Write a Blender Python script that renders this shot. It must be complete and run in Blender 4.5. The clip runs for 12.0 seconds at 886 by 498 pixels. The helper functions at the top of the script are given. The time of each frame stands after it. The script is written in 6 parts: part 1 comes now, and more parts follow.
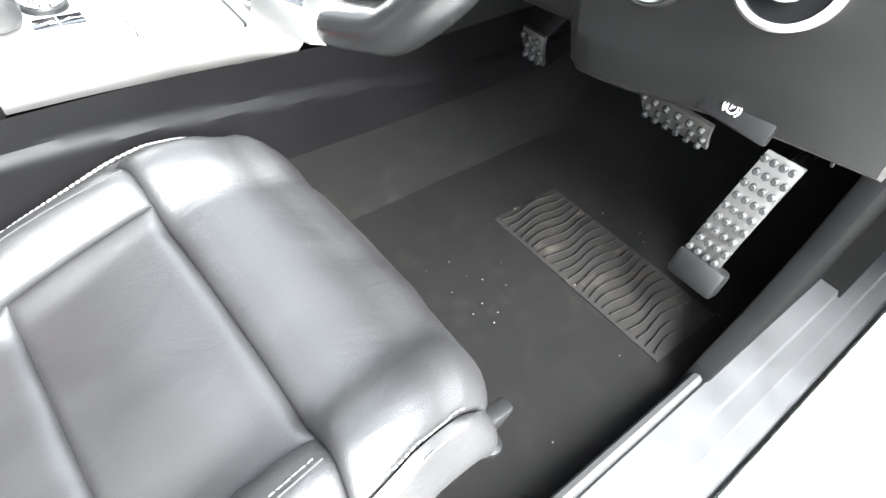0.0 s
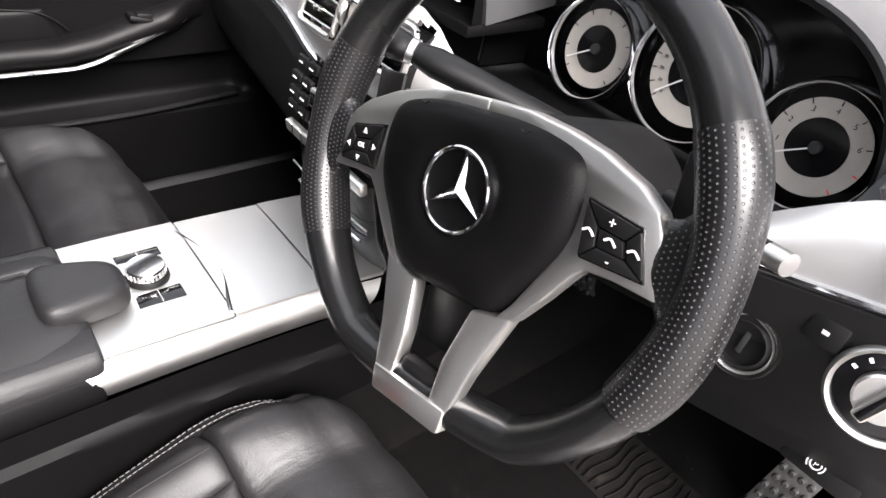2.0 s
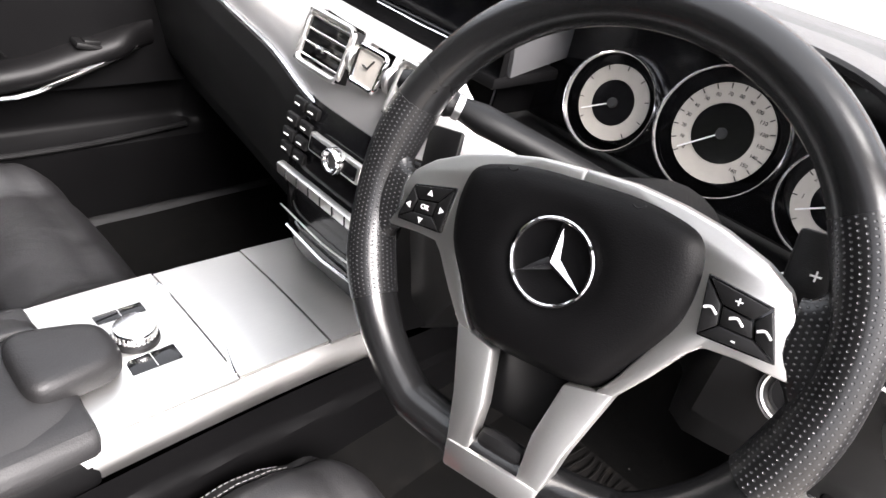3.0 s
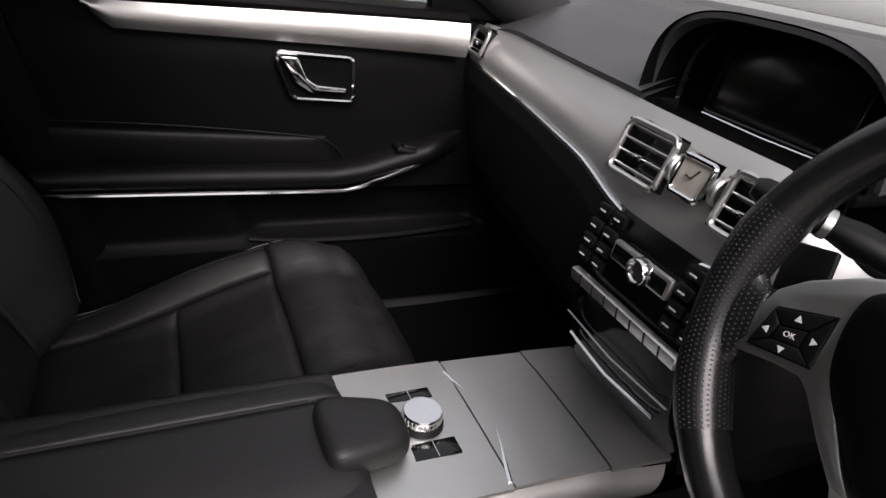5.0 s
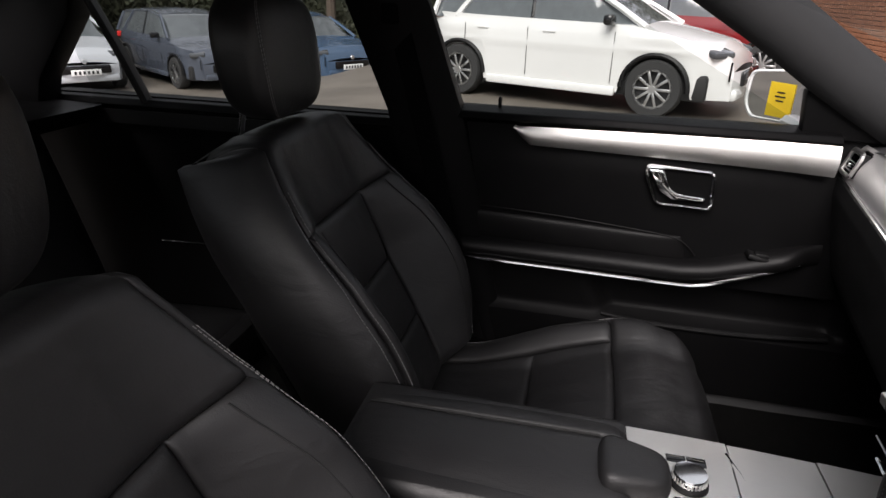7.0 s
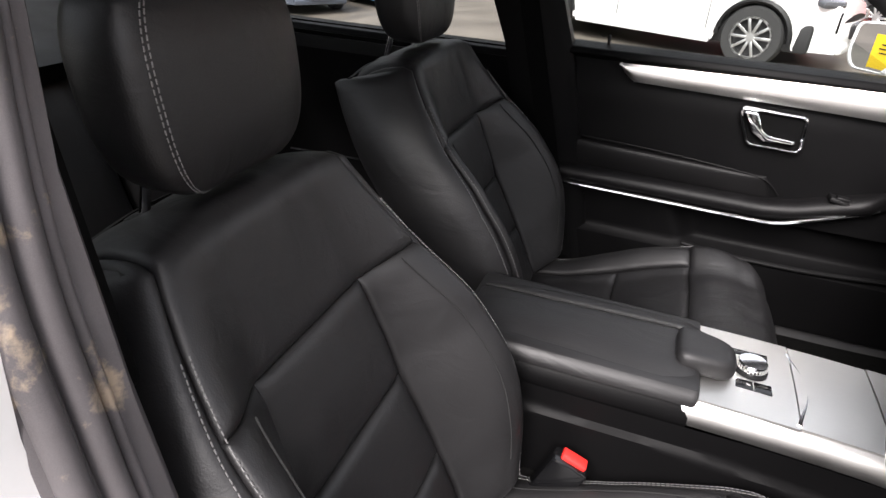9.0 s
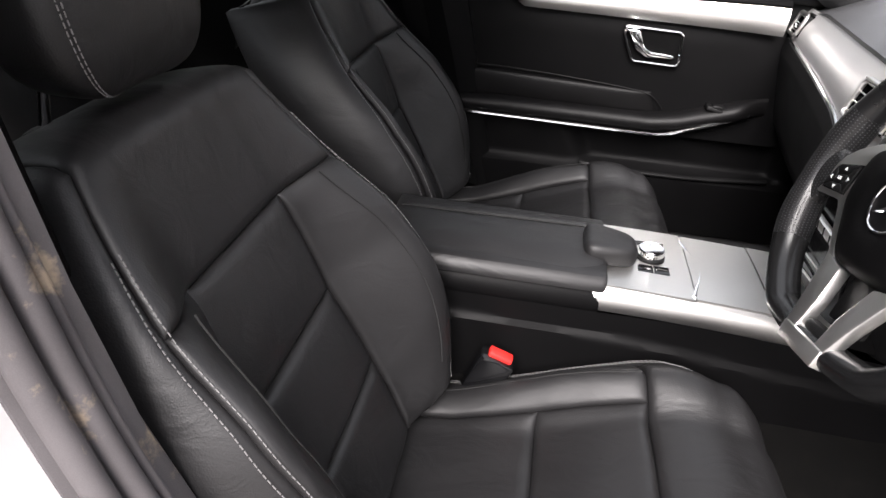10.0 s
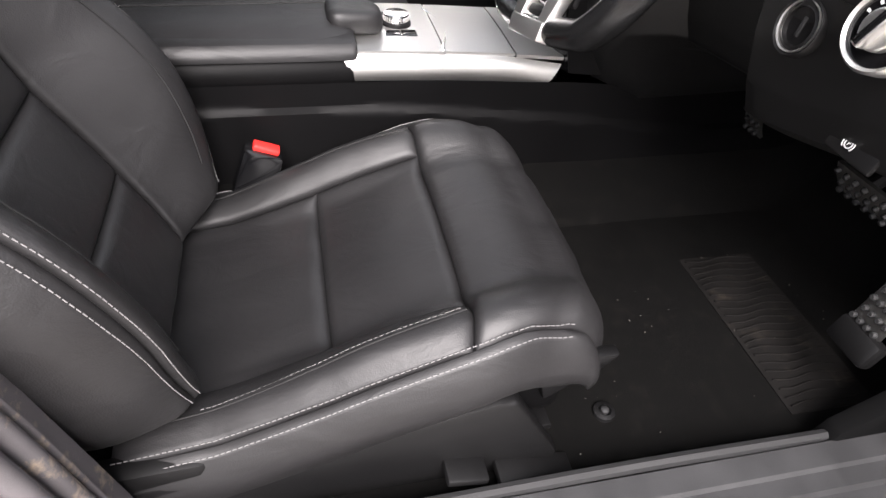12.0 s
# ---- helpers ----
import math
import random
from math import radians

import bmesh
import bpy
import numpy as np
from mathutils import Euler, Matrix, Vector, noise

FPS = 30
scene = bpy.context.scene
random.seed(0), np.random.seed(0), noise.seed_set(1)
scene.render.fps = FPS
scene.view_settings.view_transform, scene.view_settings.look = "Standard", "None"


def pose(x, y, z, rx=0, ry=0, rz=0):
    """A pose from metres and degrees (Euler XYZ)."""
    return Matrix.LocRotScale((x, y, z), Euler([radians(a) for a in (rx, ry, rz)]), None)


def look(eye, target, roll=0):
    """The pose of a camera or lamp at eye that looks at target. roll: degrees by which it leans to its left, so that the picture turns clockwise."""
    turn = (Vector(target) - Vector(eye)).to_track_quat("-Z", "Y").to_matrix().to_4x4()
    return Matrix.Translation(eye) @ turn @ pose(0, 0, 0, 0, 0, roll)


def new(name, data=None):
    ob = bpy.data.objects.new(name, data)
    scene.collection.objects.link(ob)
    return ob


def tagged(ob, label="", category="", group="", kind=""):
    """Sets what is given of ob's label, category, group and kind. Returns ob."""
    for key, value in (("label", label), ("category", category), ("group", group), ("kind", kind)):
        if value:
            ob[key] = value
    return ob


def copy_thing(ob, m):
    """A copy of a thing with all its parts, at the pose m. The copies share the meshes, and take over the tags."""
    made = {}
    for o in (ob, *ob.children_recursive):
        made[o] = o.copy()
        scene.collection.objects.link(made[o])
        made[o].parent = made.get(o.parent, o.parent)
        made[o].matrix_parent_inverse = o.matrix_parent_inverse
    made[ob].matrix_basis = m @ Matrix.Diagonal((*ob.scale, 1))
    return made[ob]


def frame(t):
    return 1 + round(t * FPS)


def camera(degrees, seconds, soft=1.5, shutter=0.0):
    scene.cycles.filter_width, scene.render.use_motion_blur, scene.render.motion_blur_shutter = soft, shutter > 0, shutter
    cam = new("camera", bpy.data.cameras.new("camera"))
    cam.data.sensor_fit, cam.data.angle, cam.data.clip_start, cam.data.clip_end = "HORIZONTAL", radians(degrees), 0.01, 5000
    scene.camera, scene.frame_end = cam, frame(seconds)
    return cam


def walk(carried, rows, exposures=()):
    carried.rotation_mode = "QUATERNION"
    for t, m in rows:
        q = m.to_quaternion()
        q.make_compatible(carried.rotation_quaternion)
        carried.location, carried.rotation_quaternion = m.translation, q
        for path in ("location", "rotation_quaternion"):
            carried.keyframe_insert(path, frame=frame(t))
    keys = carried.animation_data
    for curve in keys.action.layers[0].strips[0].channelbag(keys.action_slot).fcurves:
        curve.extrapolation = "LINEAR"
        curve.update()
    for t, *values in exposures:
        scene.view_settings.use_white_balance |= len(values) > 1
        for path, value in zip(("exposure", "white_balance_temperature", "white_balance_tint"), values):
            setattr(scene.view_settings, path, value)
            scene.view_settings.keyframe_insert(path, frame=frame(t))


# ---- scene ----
cam = camera(71.0, 12.0)
PATH = [
    (0, (0.781, -0.121, 1.074), (-0.165, 0.894, -0.367), 10.4),
    (0.5, (0.745, -0.092, 1.139), (-0.366, 0.895, -0.199), 7.7),
    (1, (0.723, -0.088, 1.181), (-0.461, 0.919, -0.078), 7.9),
    (1.5, (0.698, -0.098, 1.218), (-0.53, 0.913, 0.004), 8.5),
    (2, (0.634, -0.132, 1.234), (-0.515, 0.98, 0.032), 10.2),
    (2.5, (0.585, -0.169, 1.241), (-0.453, 1.083, 0.077), 13.0),
    (2.7, (0.562, -0.18, 1.239), (-0.426, 1.137, 0.105), 14.5),
    (4.3, (0.42, -0.284, 1.176), (-0.826, 0.945, 0.208), 10.1),
    (4.5, (0.426, -0.274, 1.182), (-0.925, 0.84, 0.217), 9.3),
    (5, (0.466, -0.239, 1.194), (-1.123, 0.551, 0.271), 8.4),
    (5.5, (0.526, -0.203, 1.226), (-1.222, 0.247, 0.365), 7.1),
    (6, (0.586, -0.189, 1.263), (-1.24, -0.058, 0.458), 3.3),
    (6.5, (0.641, -0.188, 1.282), (-1.204, -0.328, 0.522), 1.2),
    (7, (0.7, -0.189, 1.3), (-1.099, -0.591, 0.524), 1.7),
    (7.5, (0.753, -0.187, 1.322), (-0.935, -0.875, 0.5), 1.4),
    (7.7, (0.779, -0.188, 1.337), (-0.861, -0.968, 0.499), 1.2),
    (9.3, (0.933, -0.231, 1.309), (-0.735, -0.722, 0.319), 3.9),
    (9.5, (0.942, -0.233, 1.299), (-0.733, -0.671, 0.298), 3.5),
    (10, (0.979, -0.225, 1.266), (-0.707, -0.475, 0.219), 3.7),
    (10.5, (1.008, -0.225, 1.229), (-0.652, -0.26, 0.115), 3.7),
    (11, (1.022, -0.205, 1.194), (-0.599, -0.082, 0.029), 4.3),
    (11.5, (1.04, -0.183, 1.159), (-0.504, 0.116, -0.077), 4.2),
    (12, (1.053, -0.177, 1.122), (-0.397, 0.232, -0.194), 5.4),
]
EXPOSURES = [(0.0, 4.8, 6200, 5), (0.3, 4.4, 6300, 7), (0.6, 3.6, 6450, 10), (1.0, 2.7, 6550, 12), (1.5, 2.1, 6600, 15), (2.0, 2.5, 6600, 15), (2.7, 2.8, 6600, 15), (4.3, 1.8, 6650, 16), (5.0, 0.75, 6700, 18), (5.5, 0.75, 6700, 18), (6.0, 0.95, 6650, 16), (6.7, 1.0, 6650, 16), (7.5, 0.55, 6650, 15), (9.3, 2.05, 6600, 15), (10.0, 1.9, 6600, 15), (10.5, 2.25, 6600, 15), (11.0, 2.5, 6600, 15), (11.5, 2.6, 6600, 15), (12.0, 2.15, 6600, 16)]
walk(cam, [(t, look(eye, target, roll)) for t, eye, target, roll in PATH], EXPOSURES)

# ---- world and light: an overcast day ----
world = bpy.data.worlds.new("world")
scene.world = world
world.use_nodes = True
wn = world.node_tree
sky = wn.nodes.new("ShaderNodeTexSky")
sky.sky_type = "NISHITA"
sky.sun_disc = False
sky.sun_elevation = radians(48)
sky.sun_rotation = radians(95)
sky.air_density, sky.dust_density = 1.0, 4.0
grey = wn.nodes.new("ShaderNodeMixRGB")
grey.inputs[0].default_value = 0.75
grey.inputs[2].default_value = (9.0, 9.2, 9.6, 1)
wn.links.new(sky.outputs[0], grey.inputs[1])
wn.links.new(grey.outputs[0], wn.nodes["Background"].inputs[0])
wn.nodes["Background"].inputs[1].default_value = 0.062
sun = new("sun", bpy.data.lights.new("sun", "SUN"))
sun.data.energy, sun.data.angle, sun.data.color = 3.0, radians(40), (1.0, 0.98, 0.96)
sun.matrix_world = look((9, -0.8, 8.5), (0, 0, 0))


# ---- materials ----
def mat(name, col, rough=0.5, metal=0.0, bump=0.0, scale=200.0, vary=0.25, stain=6.0, spec=0.5, kind="noise", coat=0.0):
    """A surface with fine relief and broad variation of tone and gloss."""
    m = bpy.data.materials.new(name)
    m.use_nodes = True
    n, l = m.node_tree.nodes, m.node_tree.links
    b = n["Principled BSDF"]
    b.inputs["Metallic"].default_value = metal
    b.inputs["Specular IOR Level"].default_value = spec
    b.inputs["Coat Weight"].default_value = coat
    co = n.new("ShaderNodeTexCoord")
    big = n.new("ShaderNodeTexNoise")
    big.inputs["Scale"].default_value = stain
    big.inputs["Detail"].default_value = 5
    l.new(co.outputs["Object"], big.inputs["Vector"])
    if kind == "voronoi":
        fine = n.new("ShaderNodeTexVoronoi")
        out = fine.outputs["Distance"]
    else:
        fine = n.new("ShaderNodeTexNoise")
        fine.inputs["Detail"].default_value = 3
        out = fine.outputs["Fac"]
    fine.inputs["Scale"].default_value = scale
    if kind == "brushed":
        mp = n.new("ShaderNodeMapping")
        mp.inputs["Scale"].default_value = (1.0, 0.03, 1.0)
        l.new(co.outputs["Object"], mp.inputs["Vector"])
        l.new(mp.outputs["Vector"], fine.inputs["Vector"])
    else:
        l.new(co.outputs["Object"], fine.inputs["Vector"])
    mul = n.new("ShaderNodeMath")
    mul.operation = "ADD"
    l.new(big.outputs["Fac"], mul.inputs[0])
    half = n.new("ShaderNodeMath")
    half.operation = "MULTIPLY"
    half.inputs[1].default_value = 0.5
    l.new(out, half.inputs[0])
    l.new(half.outputs[0], mul.inputs[1])
    ramp = n.new("ShaderNodeMapRange")
    ramp.inputs["From Min"].default_value, ramp.inputs["From Max"].default_value = 0.35, 1.1
    l.new(mul.outputs[0], ramp.inputs["Value"])
    mix = n.new("ShaderNodeMixRGB")
    mix.inputs[1].default_value = (*[c * (1 - vary) for c in col], 1)
    mix.inputs[2].default_value = (*[min(1, c * (1 + vary)) for c in col], 1)
    l.new(ramp.outputs[0], mix.inputs[0])
    l.new(mix.outputs[0], b.inputs["Base Color"])
    rr = n.new("ShaderNodeMapRange")
    rr.inputs["From Min"].default_value, rr.inputs["From Max"].default_value = 0.3, 0.7
    rr.inputs["To Min"].default_value, rr.inputs["To Max"].default_value = max(0.02, rough * 0.85), min(1, rough * 1.15)
    l.new(big.outputs["Fac"], rr.inputs["Value"])
    l.new(rr.outputs[0], b.inputs["Roughness"])
    if bump:
        bp = n.new("ShaderNodeBump")
        bp.inputs["Strength"].default_value = bump
        bp.inputs["Distance"].default_value = 0.001
        l.new(out, bp.inputs["Height"])
        l.new(bp.outputs[0], b.inputs["Normal"])
    return m


def blotched(m, col, scale, lo, hi):
    """Dried dirt in patches over a material."""
    n, l = m.node_tree.nodes, m.node_tree.links
    b = n["Principled BSDF"]
    old = b.inputs["Base Color"].links[0].from_socket
    co = n.new("ShaderNodeTexCoord")
    t = n.new("ShaderNodeTexNoise")
    t.inputs["Scale"].default_value, t.inputs["Detail"].default_value, t.inputs["Roughness"].default_value = scale, 8, 0.65
    l.new(co.outputs["Object"], t.inputs["Vector"])
    r = n.new("ShaderNodeMapRange")
    r.inputs["From Min"].default_value, r.inputs["From Max"].default_value = lo, hi
    l.new(t.outputs["Fac"], r.inputs["Value"])
    mx = n.new("ShaderNodeMixRGB")
    mx.inputs[2].default_value = (*col, 1)
    l.new(r.outputs[0], mx.inputs[0])
    l.new(old, mx.inputs[1])
    l.new(mx.outputs[0], b.inputs["Base Color"])
    return m


def glass_mat(name, tint, rough=0.0):
    m = bpy.data.materials.new(name)
    m.use_nodes = True
    n, l = m.node_tree.nodes, m.node_tree.links
    out = n["Material Output"]
    tr = n.new("ShaderNodeBsdfTransparent")
    tr.inputs[0].default_value = (*tint, 1)
    gl = n.new("ShaderNodeBsdfGlossy")
    gl.inputs["Roughness"].default_value = rough
    lw = n.new("ShaderNodeLayerWeight")
    pw = n.new("ShaderNodeMath")
    pw.operation = "POWER"
    pw.inputs[1].default_value = 5.0
    l.new(lw.outputs["Facing"], pw.inputs[0])
    fr = n.new("ShaderNodeMapRange")
    fr.inputs["To Min"].default_value, fr.inputs["To Max"].default_value = 0.04, 0.5
    l.new(pw.outputs[0], fr.inputs["Value"])
    mx = n.new("ShaderNodeMixShader")
    l.new(fr.outputs[0], mx.inputs[0])
    l.new(tr.outputs[0], mx.inputs[1])
    l.new(gl.outputs[0], mx.inputs[2])
    l.new(mx.outputs[0], out.inputs[0])
    return m


def dotted(name):
    """Perforated leather: rows of small holes laid out by the mesh's own UV, in centimetres, with their glints painted
    in a paler colour.
    """
    m = mat(name, (0.008, 0.008, 0.0083), 0.31, bump=0.15, scale=700)
    n, l = m.node_tree.nodes, m.node_tree.links
    b = n["Principled BSDF"]
    uv = n.new("ShaderNodeTexCoord")
    sp = n.new("ShaderNodeSeparateXYZ")
    l.new(uv.outputs["UV"], sp.inputs[0])

    def op(kind, a, c):
        q = n.new("ShaderNodeMath")
        q.operation = kind
        for k, v in enumerate((a, c)):
            if isinstance(v, (int, float)):
                q.inputs[k].default_value = v
            elif v is not None:
                l.new(v, q.inputs[k])
        return q.outputs[0]
    row = op("FLOOR", sp.outputs["Y"], 0)
    shift = op("MULTIPLY", op("MODULO", row, 2), 0.5)
    fx = op("SUBTRACT", op("FRACT", op("ADD", sp.outputs["X"], shift), 0), 0.5)
    fy = op("SUBTRACT", op("FRACT", sp.outputs["Y"], 0), 0.5)
    d = op("ADD", op("MULTIPLY", fx, fx), op("MULTIPLY", fy, fy))
    hole = n.new("ShaderNodeMapRange")
    hole.inputs["From Min"].default_value, hole.inputs["From Max"].default_value = 0.012, 0.05
    l.new(d, hole.inputs["Value"])
    old = b.inputs["Base Color"].links[0].from_socket
    # pale dot colour stands in for the highlight at each hole
    dot = n.new("ShaderNodeMixRGB")
    dot.inputs[1].default_value = (0.075, 0.075, 0.078, 1)
    l.new(hole.outputs[0], dot.inputs[0])
    l.new(old, dot.inputs[2])
    l.new(dot.outputs[0], b.inputs["Base Color"])
    bp = n.new("ShaderNodeBump")
    bp.inputs["Strength"].default_value, bp.inputs["Distance"].default_value = 0.9, 0.0015
    l.new(hole.outputs[0], bp.inputs["Height"])
    l.new(bp.outputs[0], b.inputs["Normal"])
    return m


def creased(m, scale, depth, stretch=(1.0, 0.45, 1.0)):
    """Soft hide wrinkles under the fine grain, and a slightly polished patchiness."""
    n, l = m.node_tree.nodes, m.node_tree.links
    b = n["Principled BSDF"]
    co = n.new("ShaderNodeTexCoord")
    mp = n.new("ShaderNodeMapping")
    mp.inputs["Scale"].default_value = stretch
    l.new(co.outputs["Object"], mp.inputs["Vector"])
    t = n.new("ShaderNodeTexNoise")
    t.inputs["Scale"].default_value, t.inputs["Detail"].default_value, t.inputs["Distortion"].default_value = scale, 3, 1.2
    l.new(mp.outputs["Vector"], t.inputs["Vector"])
    bp = n.new("ShaderNodeBump")
    bp.inputs["Strength"].default_value, bp.inputs["Distance"].default_value = 0.5, depth
    l.new(t.outputs["Fac"], bp.inputs["Height"])
    old = b.inputs["Normal"].links[0].from_node
    l.new(bp.outputs[0], old.inputs["Normal"])
    return m


LEATHER = mat("black_leather", (0.0105, 0.0101, 0.0106), 0.49, bump=0.13, scale=520, kind="voronoi", vary=0.25, stain=5)
creased(LEATHER, 20, 0.0035)
LEATHER_RIM = mat("rim_leather", (0.008, 0.008, 0.0083), 0.25, bump=0.05, scale=1100, kind="voronoi")
PERF = dotted("perforated_leather")
PLASTIC = mat("black_soft_plastic", (0.0034, 0.0033, 0.0035), 0.46, bump=0.25, scale=900, vary=0.2, spec=0.075)
PLASTIC_HARD = mat("black_hard_plastic", (0.0055, 0.0054, 0.0056), 0.44, bump=0.2, scale=1200, spec=0.26)
DASHTOP = mat("grey_dash_skin", (0.055, 0.055, 0.057), 0.40, bump=0.30, scale=700, kind="voronoi", vary=0.15)
GLOSS = mat("gloss_black", (0.004, 0.004, 0.0045), 0.12, vary=0.1)
SILVER = mat("brushed_silver", (0.70, 0.69, 0.67), 0.42, metal=1.0, bump=0.12, scale=900, vary=0.06, kind="brushed")
SILVER_SATIN = mat("satin_silver", (0.74, 0.73, 0.71), 0.38, metal=1.0, vary=0.05, scale=600, bump=0.03)
CHROME = mat("chrome", (0.85, 0.85, 0.86), 0.10, metal=1.0, vary=0.04)
STEEL = mat("pedal_steel", (0.55, 0.54, 0.52), 0.35, metal=1.0, vary=0.15, stain=40)
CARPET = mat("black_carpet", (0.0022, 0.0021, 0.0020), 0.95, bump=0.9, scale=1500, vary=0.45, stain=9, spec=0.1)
CARPET_PAD = mat("worn_rubber_pad", (0.0040, 0.0034, 0.0031), 0.85, bump=0.5, scale=700, vary=0.5, stain=22, spec=0.2)
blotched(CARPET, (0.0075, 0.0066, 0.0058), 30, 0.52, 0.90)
blotched(CARPET_PAD, (0.028, 0.023, 0.018), 26, 0.56, 0.80)
RUBBER = mat("black_rubber", (0.012, 0.012, 0.0125), 0.7, bump=0.4, scale=300, vary=0.3)
SEAL = mat("dusty_pillar_trim", (0.10, 0.092, 0.095), 0.75, bump=0.25, scale=1400, vary=0.35, stain=9, spec=0.25)
blotched(SEAL, (0.30, 0.24, 0.18), 19, 0.555, 0.66)
BELT = mat("black_belt_weave", (0.0035, 0.0035, 0.0036), 0.9, bump=0.5, scale=900, vary=0.3, spec=0.05)
DOOR_SKIN = mat("black_door_skin", (0.0040, 0.0038, 0.0040), 0.44, bump=0.16, scale=520, kind="voronoi", vary=0.2, spec=0.17)
DASH_LOW = mat("black_lower_dash", (0.0080, 0.0079, 0.0080), 0.45, bump=0.2, scale=1100, vary=0.2, spec=0.35)
TRIM_BAND = mat("satin_dash_trim", (0.62, 0.61, 0.60), 0.36, metal=0.55, bump=0.05, scale=900, vary=0.06, kind="brushed")
MUD = mat("dried_mud", (0.20, 0.16, 0.11), 0.95, bump=0.8, scale=600, vary=0.4)
SILL = mat("scuffed_sill", (0.026, 0.026, 0.027), 0.60, bump=0.2, scale=500, vary=0.35, stain=18)
PILLAR = mat("grey_pillar_cloth", (0.030, 0.030, 0.031), 0.9, bump=0.4, scale=1300, vary=0.2, spec=0.2)
HEADLINER = mat("grey_headliner", (0.10, 0.098, 0.095), 0.95, bump=0.4, scale=900)
PAINT_WHITE = mat("white_car_paint", (0.80, 0.80, 0.79), 0.22, vary=0.03, coat=0.6, stain=2)
THREAD = mat("grey_thread", (0.17, 0.165, 0.165), 0.7, vary=0.2)
RED = mat("red_button", (0.75, 0.03, 0.025), 0.4, vary=0.1)
WHITE_MARK = mat("white_marking", (0.75, 0.75, 0.74), 0.5, vary=0.05)
DIAL = mat("dial_silver", (0.40, 0.37, 0.33), 0.45, vary=0.08, stain=60)
SCREEN = mat("dark_screen", (0.006, 0.006, 0.007), 0.16, vary=0.1)
GLASS = glass_mat("clear_glass", (0.90, 0.93, 0.92))
GLASS_SIDE = glass_mat("green_tinted_glass", (0.72, 0.76, 0.74))
GLASS_REAR = glass_mat("dark_tinted_glass", (0.70, 0.73, 0.72))
SEAM = mat("seam_shadow_thread", (0.010, 0.010, 0.010), 0.8, vary=0.1)


# ---- helpers of this scene ----
def link(name, me, material, parent=None, label=""):
    ob = new(name, me)
    if material:
        me.materials.append(material)
    if parent:
        ob.parent = parent
    if label:
        ob["label"] = label
    return ob


def part(name, bm, material, parent=None, label="", smooth=True, auto=None):
    me = bpy.data.meshes.new(name)
    bmesh.ops.recalc_face_normals(bm, faces=bm.faces)
    bm.to_mesh(me)
    bm.free()
    if smooth:
        for p in me.polygons:
            p.use_smooth = True
        me.set_sharp_from_angle(angle=radians(auto or 40))
    return link(name, me, material, parent, label)


def thing(name, label, category, at=(0, 0, 0), group="", kind=""):
    ob = new(name)
    ob.empty_display_size = 0.05
    ob.location = at
    return tagged(ob, label, category, group, kind)


def join(bms):
    out = bmesh.new()
    for b in bms:
        me = bpy.data.meshes.new("tmp")
        b.to_mesh(me)
        b.free()
        out.from_mesh(me)
        bpy.data.meshes.remove(me)
    return out


def rbox(sx, sy, sz, r=0.004, m=None, seg=2):
    """A box with rounded edges, centred, moved by m."""
    bm = bmesh.new()
    bmesh.ops.create_cube(bm, size=1.0)
    bmesh.ops.scale(bm, vec=(sx, sy, sz), verts=bm.verts)
    if r:
        bmesh.ops.bevel(bm, geom=bm.edges[:], offset=min(r, sx * 0.45, sy * 0.45, sz * 0.45), segments=seg, profile=0.5, affect="EDGES")
    if m:
        bmesh.ops.transform(bm, matrix=m, verts=bm.verts)
    return bm


def lathe(profile, seg=32, m=None, close=False):
    """Turn a profile of (r, z) about z."""
    bm = bmesh.new()
    rings = []
    for r, z in profile:
        rings.append([bm.verts.new((r * math.cos(2 * math.pi * k / seg), r * math.sin(2 * math.pi * k / seg), z)) for k in range(seg)])
    pairs = list(zip(rings, rings[1:])) + ([(rings[-1], rings[0])] if close else [])
    for a, b in pairs:
        for k in range(seg):
            bm.faces.new((a[k], a[(k + 1) % seg], b[(k + 1) % seg], b[k]))
    if not close:
        for ring, (r, z) in ((rings[0], profile[0]), (rings[-1], profile[-1])):
            if r > 1e-4:
                bm.faces.new(ring)
    bmesh.ops.remove_doubles(bm, verts=bm.verts, dist=1e-5)
    if m:
        bmesh.ops.transform(bm, matrix=m, verts=bm.verts)
    return bm


def sheet(fn, nu, nv, thick=0.0, wrap=False):
    """A surface from fn(u, v), u and v from 0 to 1."""
    bm = bmesh.new()
    g = [[bm.verts.new(fn(i / nu, j / nv)) for j in range(nv + 1)] for i in range(nu + (0 if wrap else 1))]
    for i in range(nu):
        for j in range(nv):
            a, b = g[i], g[(i + 1) % len(g)]
            bm.faces.new((a[j], b[j], b[j + 1], a[j + 1]))
    if thick:
        bmesh.ops.recalc_face_normals(bm, faces=bm.faces)
        bmesh.ops.solidify(bm, geom=bm.faces[:], thickness=thick)
    return bm


